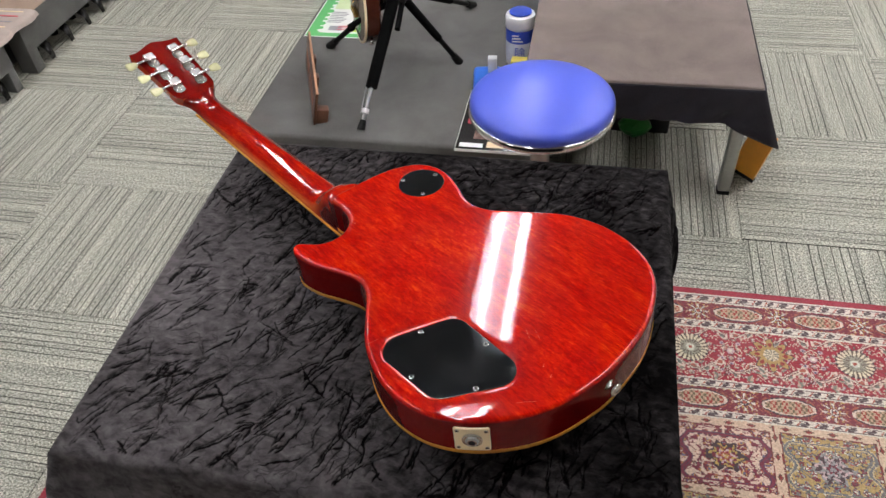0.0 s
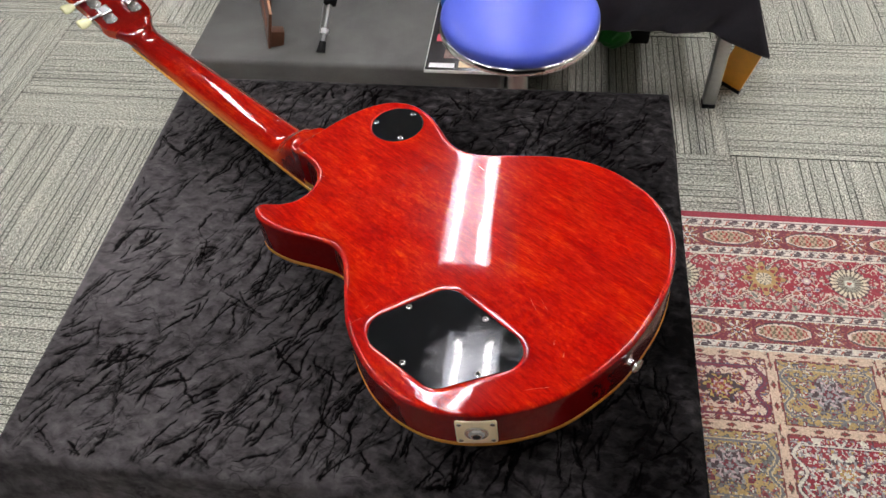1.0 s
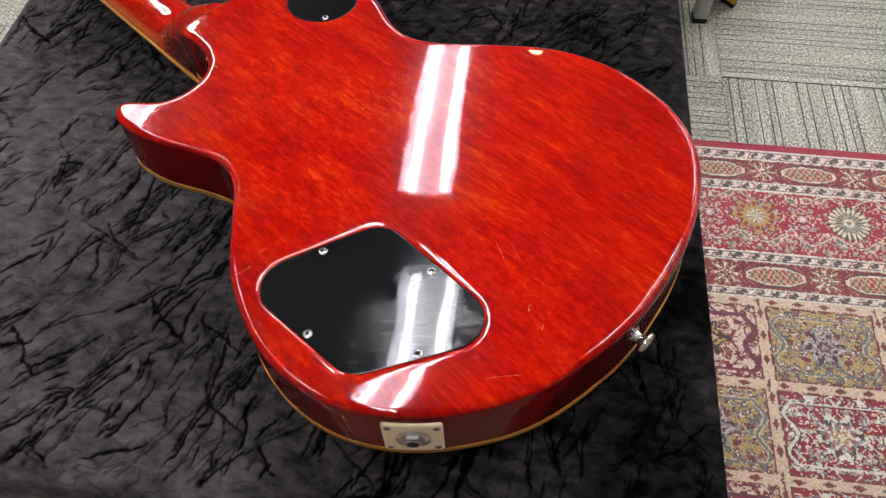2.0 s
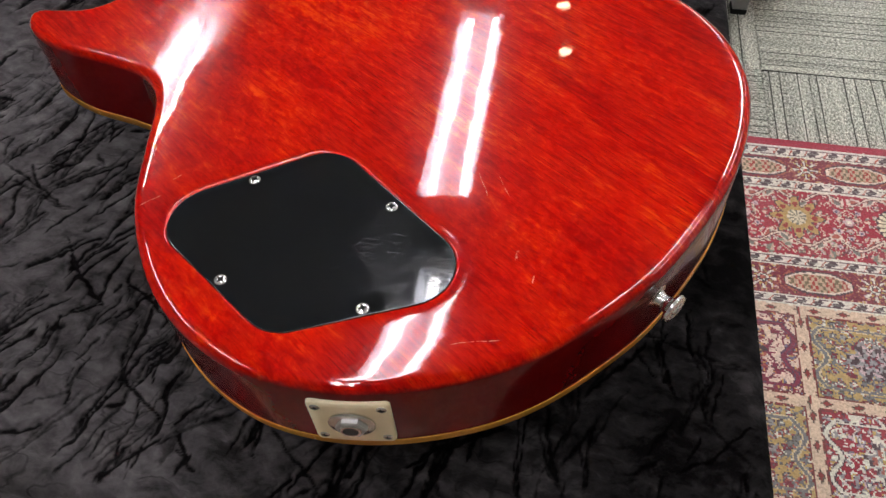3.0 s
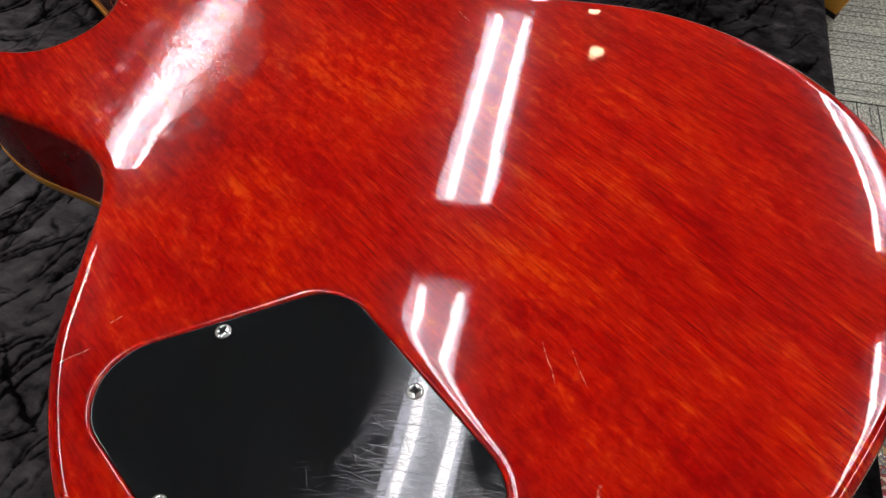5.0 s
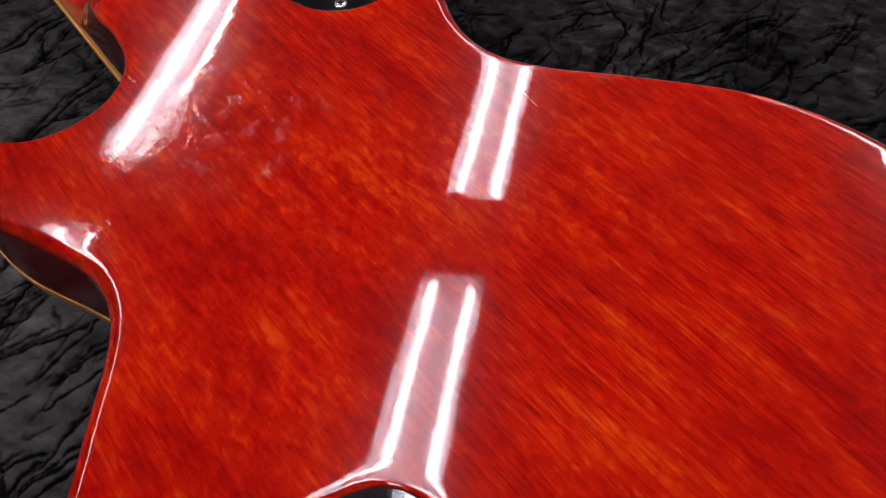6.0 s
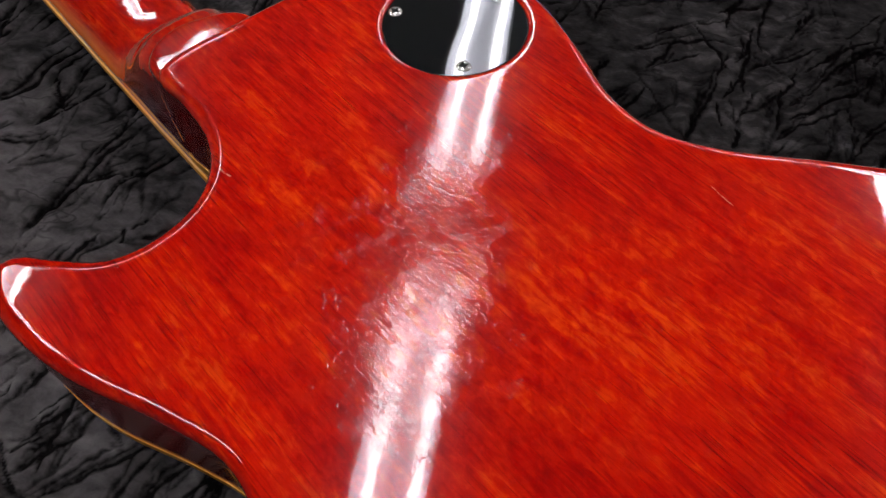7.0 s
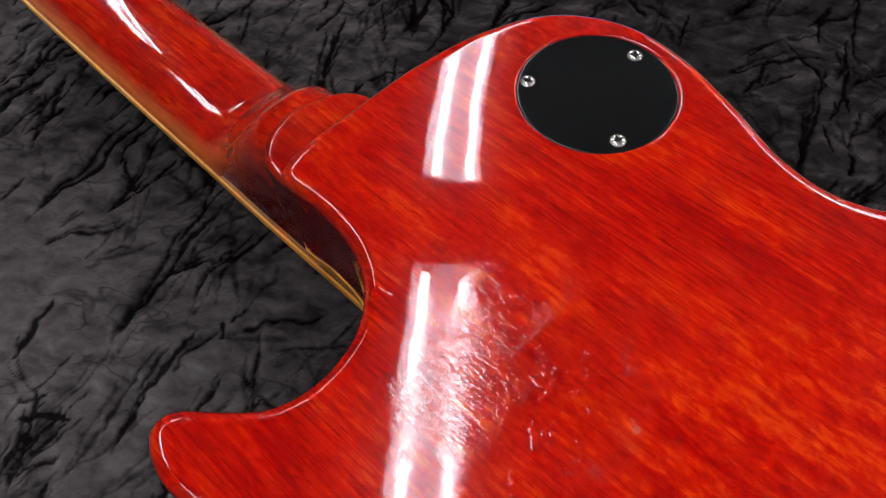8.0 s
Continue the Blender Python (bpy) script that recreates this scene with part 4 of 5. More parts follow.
def rug_colour(x, y):
    """The pattern, by the distance in from the edge and along it."""
    red, wine, cream, ink, gold, slate = (0.34, 0.018, 0.040), (0.19, 0.022, 0.042), (0.82, 0.71, 0.58), (0.06, 0.04, 0.05), (0.50, 0.35, 0.10), (0.28, 0.28, 0.28)
    lilac, rust = (0.56, 0.42, 0.42), (0.38, 0.10, 0.07)
    tint = Vector((x * 170, y * 170, 4))
    x, y = x + 0.0016 * noise.noise(tint), y + 0.0016 * noise.noise(tint + Vector((9, 3, 1)))
    d = min(RUG_Y1 - y, x - RUG_X0, RUG_X1 - x, y - RUG_Y0)
    s = x if d in (RUG_Y1 - y, y - RUG_Y0) else y
    if d < 0.018:
        return (0.33, 0.010, 0.035)
    for lo, hi in ((0.018, 0.046), (0.104, 0.128), (0.276, 0.300), (0.359, 0.379)):
        if lo <= d < hi:
            k = (d - lo) / (hi - lo)
            if k < 0.17 or k > 0.83:
                return cream
            if k < 0.25 or k > 0.75:
                return (0.12, 0.08, 0.09)
            q = (s * 32 + 0.5 * k + 0.12 * math.sin(s * 61)) % 1
            lens = 0.25 * math.sin(math.pi * min(1, q / 0.62)) if q < 0.62 else 0
            if abs(k - 0.5) < lens:
                return ink if abs(k - 0.5) > lens * 0.3 else (0.16, 0.15, 0.15)
            return (0.74, 0.66, 0.58) if q < 0.9 else rust
    for lo, hi, shift in ((0.046, 0.104, 0.547), (0.300, 0.359, 0.449)):
        if lo <= d < hi:
            v = (d - (lo + hi) / 2) / (hi - lo)
            p = ((s - shift + 0.0905) % 0.181) - 0.0905
            bow = 0.34 * (1 - max(0.0, abs(p) / 0.054 - 0.30) ** 1.5 * 1.15) if abs(p) < 0.054 else 0.0
            if abs(v) < bow:
                if bow - abs(v) < 0.055 or abs(p) > 0.048:
                    return (0.72, 0.60, 0.48)
                even = (math.floor(p / 0.0056) + math.floor((v + 1) * 7.4)) % 2
                return ((0.34, 0.04, 0.03) if int(p / 0.0124 + 40) % 2 else (0.16, 0.13, 0.07)) if even else (0.52, 0.36, 0.24)
            if abs(v) < bow + 0.06 and abs(p) < 0.056:
                return ink
            q = 0.0905 - abs(p)
            r, a = math.hypot(q, v * 0.058), math.atan2(v * 0.058, q if p > 0 else -q)
            if r < 0.0235 and r < 0.0190 + 0.0040 * math.cos(a * 8):
                if r < 0.0040:
                    return rust
                ray = math.cos(a * 16) > -0.15
                if r < 0.0095:
                    return cream if ray else ink
                if r < 0.0115:
                    return (0.30, 0.06, 0.05)
                return (cream if math.cos(a * 8) > -0.2 else gold) if ray else (0.14, 0.05, 0.06)
            side = foliage(abs(p), abs(d - (lo + hi) / 2), 0.0092, 31, ((0.36, 0.10, 0.06), (0.60, 0.40, 0.28), gold, lilac), (0.09, 0.02, 0.03), 0.24)
            return side or wine
    if d < 0.276:
        v = d - 0.202
        p = ((s - 0.433 + 0.0885) % 0.177) - 0.0885
        kind = int(math.floor((s - 0.433 + 0.0885) / 0.177)) % 2
        r, a = math.hypot(p, v + 0.012), math.atan2(v + 0.012, p)
        if kind == 0:
            if r < 0.0045:
                return rust
            if r < 0.010:
                return cream
            if r < 0.038 + 0.0025 * math.cos(a * 22):
                if math.cos(a * 22) < -0.45 and r > 0.013:
                    return (0.10, 0.08, 0.06)
                return (0.74, 0.64, 0.46) if r > 0.024 else (0.34, 0.33, 0.26)
            if r < 0.041:
                return ink
        else:
            if r < 0.017:
                return (0.66, 0.58, 0.42) if math.cos(a * 10) > -0.3 else (0.16, 0.17, 0.14)
            big = 0.036 + 0.011 * math.cos(a * 8)
            if r < big:
                hole = math.hypot(r - 0.030, (((a * 8 / 2 / math.pi + 0.5) % 1) - 0.5) * 0.026)
                return (0.30, 0.03, 0.02) if hole < 0.0055 else (0.44, 0.29, 0.10)
            if r < big + 0.003:
                return ink
        # scrolling vines along both sides
        for side in (1, -1):
            w = v + 0.012 - side * (0.050 + 0.011 * math.sin(2 * math.pi * (s + 0.02 * side) / 0.0885))
            if math.sin(s * 71 + side) > -0.8:
                if abs(w) < 0.0018:
                    return (0.70, 0.58, 0.46)
                if abs(w) < 0.0040:
                    return (0.12, 0.03, 0.04)
            leaf = ((s + 0.02 * side) % 0.0295) - 0.0147
            e = math.hypot(leaf * 0.75, w - 0.008 * side * math.cos(2 * math.pi * s / 0.059))
            if e < 0.0052:
                return (0.16, 0.17, 0.15) if (int(s / 0.0295) % 2) else rust
            if e < 0.0092 + 0.0016 * math.cos(9 * leaf / 0.0147):
                return (0.66, 0.56, 0.46)
        # paired florets half way between the medallions
        half = 0.0885 - abs(p)
        for off, lift, size in ((0.0, 0.012, 0.0125), (0.019, -0.010, 0.0080), (0.018, 0.034, 0.0075), (0.021, -0.045, 0.0070), (0.001, -0.024, 0.0060)):
            e, b = math.hypot(half - off, v + lift), math.atan2(v + lift, half - off)
            if e < size * (0.85 + 0.22 * math.cos(b * 5 + off * 200)):
                if e > size * 0.72:
                    return (0.13, 0.03, 0.04)
                return lilac if e > size * 0.36 else (cream if size > 0.008 else (0.10, 0.10, 0.16))
        spot = foliage(abs(p), d, 0.0115, 11, ((0.66, 0.56, 0.42), (0.20, 0.22, 0.17), lilac, (0.52, 0.36, 0.26)), (0.14, 0.03, 0.04), 0.30)
        return spot or red
    # the field: compartments divided by cream bands with lozenges
    fx, fy = x - 0.592, 1.396 - y
    cx, cy = math.floor(fx / 0.205), math.floor(fy / 0.163)
    px, py = (fx / 0.205 - cx) * 0.205, (fy / 0.163 - cy) * 0.163
    along = px if py < 0.012 or py > 0.151 else py
    gap = min(px, 0.205 - px, py, 0.163 - py)
    if gap < 0.012:
        if gap > 0.0095:
            return (0.16, 0.03, 0.03)
        q = abs((along % 0.046) - 0.023)
        z = 0.0 if gap > 0.008 else gap
        if q / 0.011 + z / 0.0055 < 1:
            return (0.26, 0.03, 0.03) if q / 0.011 + z / 0.0055 < 0.65 else (0.10, 0.07, 0.05)
        return (0.66, 0.51, 0.37)
    kind = {(-1, 0): 0, (0, 0): 1, (-1, 1): 1, (0, 1): 2}.get((cx, cy), (cx * 2 + cy * 3 + 2) % 3)
    ground = ((0.68, 0.54, 0.42), (0.46, 0.32, 0.12), (0.30, 0.018, 0.036))[kind]
    qx, qy = px - 0.1025, py - 0.0815
    r, a = math.hypot(qx, qy * 1.15), math.atan2(qy, qx)
    big = 0.036 + 0.006 * math.cos(a * 6) + 0.003 * math.cos(a * 13)
    if r < big:
        ring = int(r / big * 5.99)
        petals = math.cos(a * (6 + 3 * (ring % 2)) + ring)
        tones = ((gold, rust, lilac, wine, gold, ink), (slate, wine, slate, ink, lilac, slate), (cream, gold, cream, rust, slate, cream))[kind]
        return tones[ring] if petals > -0.45 else (ink if ring > 3 else tones[(ring + 2) % 6])
    # an arabesque line round each compartment
    wave = gap - 0.024 - 0.009 * math.sin(along * 96 + cx)
    if abs(wave) < 0.0055:
        return ((0.20, 0.03, 0.06), (0.16, 0.17, 0.17), cream)[kind] if abs(wave) < 0.0032 else ((0.10, 0.05, 0.09), (0.62, 0.50, 0.30), ink)[kind]
    inks = (((0.20, 0.03, 0.06), wine, rust, (0.50, 0.30, 0.10), (0.16, 0.16, 0.24)), ((0.16, 0.17, 0.17), wine, cream, rust, slate), (cream, slate, gold, lilac, (0.16, 0.16, 0.2)))[kind]
    leaf = foliage(abs(qx), qy if kind else abs(qy), 0.0125, 20 + kind * 5, inks, ((0.13, 0.05, 0.06), (0.10, 0.10, 0.09), (0.09, 0.03, 0.05))[kind], 0.14)
    return leaf or blossom(abs(qx), qy, 0.0165, 20 + kind, inks, ink if kind < 2 else wine, 0.55) or ground


def rug():
    def steps(lo, fine_lo, fine_hi, hi, small, large):
        out, v = [], lo
        while v < hi - 1e-6:
            out.append(v)
            v += small if fine_lo <= v < fine_hi else large
        return out + [hi]

    xs = steps(RUG_X0, 0.25, 1.12, RUG_X1, 0.0024, 0.008)
    ys = steps(RUG_Y0, 0.70, 1.783, RUG_Y1, 0.0024, 0.008)
    top = 0.009
    verts = [(x, y, top) for y in ys for x in xs]
    nx = len(xs)
    faces = [(a, a + 1, a + nx + 1, a + nx) for j in range(len(ys) - 1) for a in (j * nx + i for i in range(nx - 1))]
    colours = [rug_colour((xs[i] + xs[i + 1]) / 2, (ys[j] + ys[j + 1]) / 2) for j in range(len(ys) - 1) for i in range(nx - 1)]
    loop = [i for i in range(nx)] + [nx - 1 + j * nx for j in range(1, len(ys))] + [(len(ys) - 1) * nx + i for i in range(nx - 2, -1, -1)] + [j * nx for j in range(len(ys) - 2, 0, -1)]
    low = []
    for k in loop:
        low.append(len(verts))
        verts.append((verts[k][0], verts[k][1], -0.004))
    for k in range(len(loop)):
        j = (k + 1) % len(loop)
        faces.append((loop[j], loop[k], low[k], low[j]))
        colours.append((0.3, 0.02, 0.04))
    me = mesh_from(verts, faces, False)
    layer = me.attributes.new("knot", "FLOAT_COLOR", "FACE")
    layer.data.foreach_set("color", np.array([(*(min(0.90, 1.3 * v) for v in c), 1.0) for c in colours], dtype=np.float32).ravel())
    solid("rug", me, WOOL, "red and cream patterned oriental rug with flower borders", "rug")


rug()
# ---------------------------------------------------------------- platform and what stands on it
PZ = 0.20


def platform():
    p = thing("display_platform", pose(0, 0, 0), "low display platform covered in grey felt", "platform")
    bm = box(-0.812, 0.0, 2.040, 3.75, 0.0, PZ, 0.012, 3)
    part("felt_cover", bm, FELT, p, "grey felt cover")
    part("plinth", box(-0.78, -0.03, 2.075, 3.7, 0.0, 0.03), BLACK, p)
    part("hem", box(-0.8125, 0.0005, 2.0385, 3.7505, 0.006, 0.016, 0.002), FELT_DARK, p, "dark felt hem")


platform()


def low_table():
    t = thing("low_table", pose(0, 0, 0), "low table under a taupe cloth with a charcoal skirt", "table")
    x0, x1, y0, y1, z = -0.015, 0.568, 2.10, 3.5, 0.391
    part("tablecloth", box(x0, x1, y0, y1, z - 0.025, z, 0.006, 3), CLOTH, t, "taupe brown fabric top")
    for x, y in ((0.548, 2.185), (0.548, 3.4), (0.04, 3.4), (0.04, 2.185)):
        leg = part("leg", box(x - 0.016, x + 0.016, y - 0.016, y + 0.016, 0.012, z - 0.025, 0.003), STEEL, t, "square grey steel leg")
        part("rubber_foot", box(x - 0.017, x + 0.017, y - 0.017, y + 0.017, 0.0, 0.012, 0.002), BLACK, leg)


low_table()


def stool():
    t = thing("stool", pose(0.052, 1.838, 0), "round stool with a blue vinyl seat and chrome rim", "stool")
    z, r = 0.508, 0.157
    bulge = [(r + 0.001) * math.sin(math.pi / 2 * k / 14) for k in range(15)]
    dome = [(max(0.002, a), z - 0.020 + 0.036 * math.sqrt(max(0.0, 1 - (a / (r + 0.001)) ** 2)) ** 0.75) for a in bulge]
    part("seat", lathe([(r - 0.012, z - 0.040), (r - 0.002, z - 0.034), (r + 0.0005, z - 0.027)] + dome[::-1], 96), BLUE, t, "padded blue vinyl seat")
    ring = [(r - 0.001 + 0.0055 * math.cos(a), z - 0.039 + 0.0085 * math.sin(a)) for a in (-1.6 + 3.2 * k / 12 for k in range(13))]
    part("rim", lathe([(r - 0.02, z - 0.0475)] + ring + [(r - 0.02, z - 0.0305)], 120, False), CHROME, t, "chrome rim")
    part("column", rod((0, 0, 0.05), (0, 0, z - 0.046), 0.022, None, 24), STEEL, t)
    for k in range(5):
        a = 2 * math.pi * k / 5 + 0.3
        part("leg", rod((0, 0, 0.06), (0.17 * math.cos(a), 0.17 * math.sin(a), 0.012), 0.014, 0.010), CHROME, t)


stool()


def skirt():
    """Cloth that hangs from the low table's front and side, longest at the corner."""
    t = bpy.data.objects["low_table"]
    rows = []
    path = [(-0.015 + 0.582 * k / 80, 2.098) for k in range(81)] + [(0.569, 2.10 + 1.39 * k / 90) for k in range(1, 91)]
    for d in range(19):
        row = []
        for k, (x, y) in enumerate(path):
            front = k <= 80
            near = max(0.0, 1 - (80 - k) / 10) if front else max(0.0, 1 - (k - 80) / 9)
            # the side is out of view; its full drop is added to block low light
            full = 0.101 + 0.055 * near ** 1.2 if front else 0.156
            drop = full * d / 18
            hang = min(1, drop / 0.09)
            wave = (0.003 * math.sin(k * 0.36 + d * 0.28 + 1.0) + 0.0025 * math.sin(k * 0.8 + d * 0.35)) * hang + 0.005 * noise.noise(Vector((k * 0.16 + d * 0.22, d * 0.12, 3))) * hang
            push = 0.062 * near * min(1, drop / 0.15)
            row.append(Vector((x + (push * near if front else push + max(0, wave) * 0.6), y - ((push * 0.25 + wave + 0.004) if front else push * 0.25 * near), 0.387 - drop)))
        rows.append(row)
    verts = [p for r in rows for p in r]
    n = len(path)
    faces = [(a, a + 1, a + n + 1, a + n) for j in range(18) for a in (j * n + i for i in range(n - 1))]
    me = mesh_from(verts, faces)
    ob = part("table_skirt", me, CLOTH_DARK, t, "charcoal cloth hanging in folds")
    m = ob.modifiers.new("thickness", "SOLIDIFY")
    m.thickness = 0.002


skirt()


def wood_block():
    t = thing("wooden_stand", pose(0.62, 2.26, 0.0), "orange varnished wooden stand leaning beneath a tablecloth", "wooden stand")
    away = Vector((0.010, 0.016, 0))
    a, b = Vector((-0.042, 0.030, 0.012)), Vector((0.013, -0.028, 0.012))
    c, d = Vector((0.022, -0.100, 0.196)), Vector((-0.036, -0.062, 0.196))
    rings = [[lo.lerp(hi, k / 6) + w for lo, hi, w in ((a, d, Vector()), (b, c, Vector()), (b, c, away), (a, d, away))] for k in range(7)]
    bm = loft(rings)
    bmesh.ops.bevel(bm, geom=[e for e in bm.edges if e.calc_face_angle(0) > 0.8], offset=0.003, segments=2, affect="EDGES")
    part("post", bm, OAK, t)
    part("rubber_foot", loft([[v + Vector((0, 0, z)) for v in (a, b, b + away, a + away)] for z in (-0.012, -0.0005)]), BLACK, t, "dark rubber end", smooth=False)


wood_block()


def shade_box(x, y, w, d, h, material, label, name="storage_box"):
    t = thing(name, pose(x, y, 0), label, "box")
    part("carton", box(-w / 2, w / 2, -d / 2, d / 2, 0, h - 0.01, 0.004), material, t)
    part("lid", box(-w / 2 - 0.003, w / 2 + 0.003, -d / 2 - 0.003, d / 2 + 0.003, h - 0.03, h, 0.004), material, t)


# added black box that fills the space where shade lies under the table
shade_box(0.225, 2.76, 0.36, 0.62, 0.27, BLACK, "black box filling in the shade under a low table")


def green_bag():
    rings = []
    for k in range(9):
        a = k / 8
        r = 0.034 * math.sin(math.pi * min(0.98, 0.12 + 0.86 * (1 - a))) + 0.004
        rings.append([(r * (1.3 + 0.25 * noise.noise(Vector((i, k * 0.7, 1)))) * math.cos(2 * math.pi * i / 18), r * (0.8 + 0.3 * noise.noise(Vector((i * 0.8, k, 4)))) * math.sin(2 * math.pi * i / 18), 0.004 + 0.075 * a) for i in range(18)])
    solid("plastic_bag", loft(rings), GREEN_BAG, "crumpled dark green plastic bag on the carpet", "bag", pose(0.300, 2.42, 0.0), smooth=False)


GREEN_BAG = plain("dark_green_film", (0.02, 0.26, 0.035), 0.35, 0, 0.3, 40)
green_bag()


def magazine():
    t = thing("magazine", pose(-0.188, 2.018, PZ, 0, 0, 0), "glossy dark magazine lying on grey felt", "magazine")
    part("pages", box(0.001, 0.208, 0.002, 0.295, 0.0005, 0.0085, 0.001), PAPER, t, "white page edges")
    part("cover", box(0.0035, 0.210, 0.004, 0.297, 0.0088, 0.0098), MAGCOVER, t, "dark glossy printed cover")
    part("title_bar", box(0.012, 0.075, 0.012, 0.030, 0.0100, 0.0103), WHITE, t, smooth=False)
    part("picture", box(0.045, 0.16, 0.05, 0.20, 0.0100, 0.0102), MAGPHOTO, t, "brownish printed picture", smooth=False)
    part("price_bar", box(0.085, 0.135, 0.014, 0.040, 0.0104, 0.0107), CREAM, t, smooth=False)
    part("red_bar", box(0.018, 0.032, 0.12, 0.15, 0.0100, 0.0104), PINK, t, smooth=False)


MAGCOVER = plain("dark_glossy_print", (0.018, 0.016, 0.016), 0.14, 0, 0.3, 25)
MAGPHOTO = plain("printed_photo", (0.16, 0.10, 0.08), 0.25, 0, 0.8, 45)
magazine()


def flyer():
    t = thing("flyer", pose(-0.798, 2.597, PZ, 0, 0, 0), "printed flyer with green and yellow borders on grey felt", "flyer")
    part("sheet", box(0.0, 0.205, 0.0, 0.29, 0.0006, 0.0012), PAPER, t, "white paper", smooth=False)
    for x0, x1, y0, y1, mat in ((0.004, 0.034, 0.004, 0.286, GREEN), (0.034, 0.20, 0.004, 0.028, GREEN), (0.15, 0.20, 0.04, 0.286, LIME), (0.05, 0.13, 0.20, 0.27, LIME_PALE)):
        part("colour_field", box(x0, x1, y0, y1, 0.0014, 0.0018), mat, t, smooth=False)
    part("picture", box(0.07, 0.115, 0.045, 0.075, 0.0020, 0.0023), GREY_PRINT, t, smooth=False)
    for k in range(3):
        part("text_bar", box(0.10, 0.15, 0.048 + 0.012 * k, 0.053 + 0.012 * k, 0.0025, 0.0028), PINK, t, smooth=False)
    for k in range(7):
        part("text_bar", box(0.05, 0.10 + 0.006 * (k % 3), 0.10 + 0.012 * k, 0.105 + 0.012 * k, 0.0014, 0.0018), GREY_PRINT, t, smooth=False)
    for k in range(9):
        bm = lathe([(0.008 + 0.003 * (k % 3), 0.0020), (0.0005, 0.0023)], 7)
        part("leaf_print", bm, GREEN, t, "", pose(0.036 + 0.004 * (k % 2), 0.03 + 0.03 * k, 0), smooth=False)


LIME = plain("lime_print", (0.45, 0.62, 0.06), 0.6, 0, 0.1, 40)
LIME_PALE = plain("pale_lime_print", (0.62, 0.72, 0.42), 0.6, 0, 0.1, 40)
GREY_PRINT = plain("grey_print", (0.3, 0.3, 0.32), 0.6, 0, 0.1, 40)
flyer()


def wooden_sign():
    """A thin board on its long edge, with two feet behind it."""
    t = thing("wooden_sign", pose(-0.598, 2.095, PZ, 0, 0, 21.4) @ Matrix.Rotation(radians(14), 4, "Y"), "thin brown wooden sign standing upright on small block feet", "sign")
    part("board", box(-0.006, 0.0, 0.0, 0.372, 0.0015, 0.100, 0.001), WALNUT, t, "brown wooden board")
    # the light along the top edge is put into a paler colour
    part("edge", box(-0.0062, 0.0002, 0.001, 0.371, 0.0995, 0.1012), LIT_WOOD, t, "top edge with its light painted in paler brown", smooth=False)
    part("face", box(-0.0075, -0.0064, 0.004, 0.368, 0.005, 0.096), SIGN_FACE, t, "dark varnished face")
    for k, y in enumerate((0.045, 0.085, 0.125, 0.165, 0.225, 0.265, 0.305)):
        part("letter_bar", box(-0.0088, -0.0078, y, y + 0.026, 0.038, 0.062), SIGN_PRINT, t, "", None, False)
    for y, w, h in ((0.008, 0.034, 0.046), (0.155, 0.016, 0.064), (0.27, 0.016, 0.064)):
        part("foot", box(0.0004, w, y, y + 0.03, 0.0015, h, 0.002), WALNUT, t, "small wooden block foot")


LIT_WOOD = plain("lit_edge_brown", (0.42, 0.22, 0.12), 0.6, 0, 0.2, 60)
SIGN_PRINT = plain("pale_red_print", (0.45, 0.22, 0.16), 0.5, 0, 0.15, 60)
SIGN_FACE = plain("dark_varnish", (0.09, 0.035, 0.02), 0.3, 0, 0.3, 30)
wooden_sign()


def wipes_canister():
    t = thing("wipes_canister", pose(-0.066, 2.503, PZ), "white and blue cleaning wipes canister with a flip lid", "canister")
    r = 0.042
    part("tub", lathe([(r - 0.002, 0.0), (r, 0.003), (r, 0.118), (r - 0.001, 0.12)], 40), WHITE, t)
    part("label_band", lathe([(r + 0.0004, 0.078), (r + 0.0006, 0.079), (r + 0.0006, 0.117), (r + 0.0004, 0.118)], 40, False), LABEL_BLUE, t, "deep blue printed band")
    part("label_field", lathe([(r + 0.0004, 0.010), (r + 0.0006, 0.011), (r + 0.0006, 0.077), (r + 0.0004, 0.078)], 40, False), LABEL_PALE, t, "pale blue printed label")
    part("cap", lathe([(r + 0.0015, 0.120), (r + 0.003, 0.122), (r + 0.0025, 0.150), (r, 0.157), (r - 0.006, 0.160), (0.002, 0.161)], 40), WHITE, t, "white plastic screw cap")
    part("flip_lid", lathe([(0.033, 0.1612), (0.033, 0.164), (0.031, 0.1655), (0.002, 0.166)], 36), LABEL_BLUE, t, "round blue flip lid")
    # the printed sign for disinfecting, standing on the label's curve
    curve = bpy.data.curves.new("print", "FONT")
    curve.body, curve.size, curve.extrude = "\u9664", 0.034, 0.0002
    curve.align_x = "CENTER"
    ob = new("print", curve)
    ob.data.materials.append(LABEL_BLUE)
    ob.parent = t
    ob.matrix_basis = pose(0.004, -r - 0.0016, 0.040, 90, 0, 4)
    for k in range(3):
        part("text_bar", box(-0.020, 0.012 - 0.006 * k, -r - 0.0015, -r - 0.0008, 0.086 + 0.009 * k, 0.090 + 0.009 * k), WHITE, t, smooth=False)


wipes_canister()


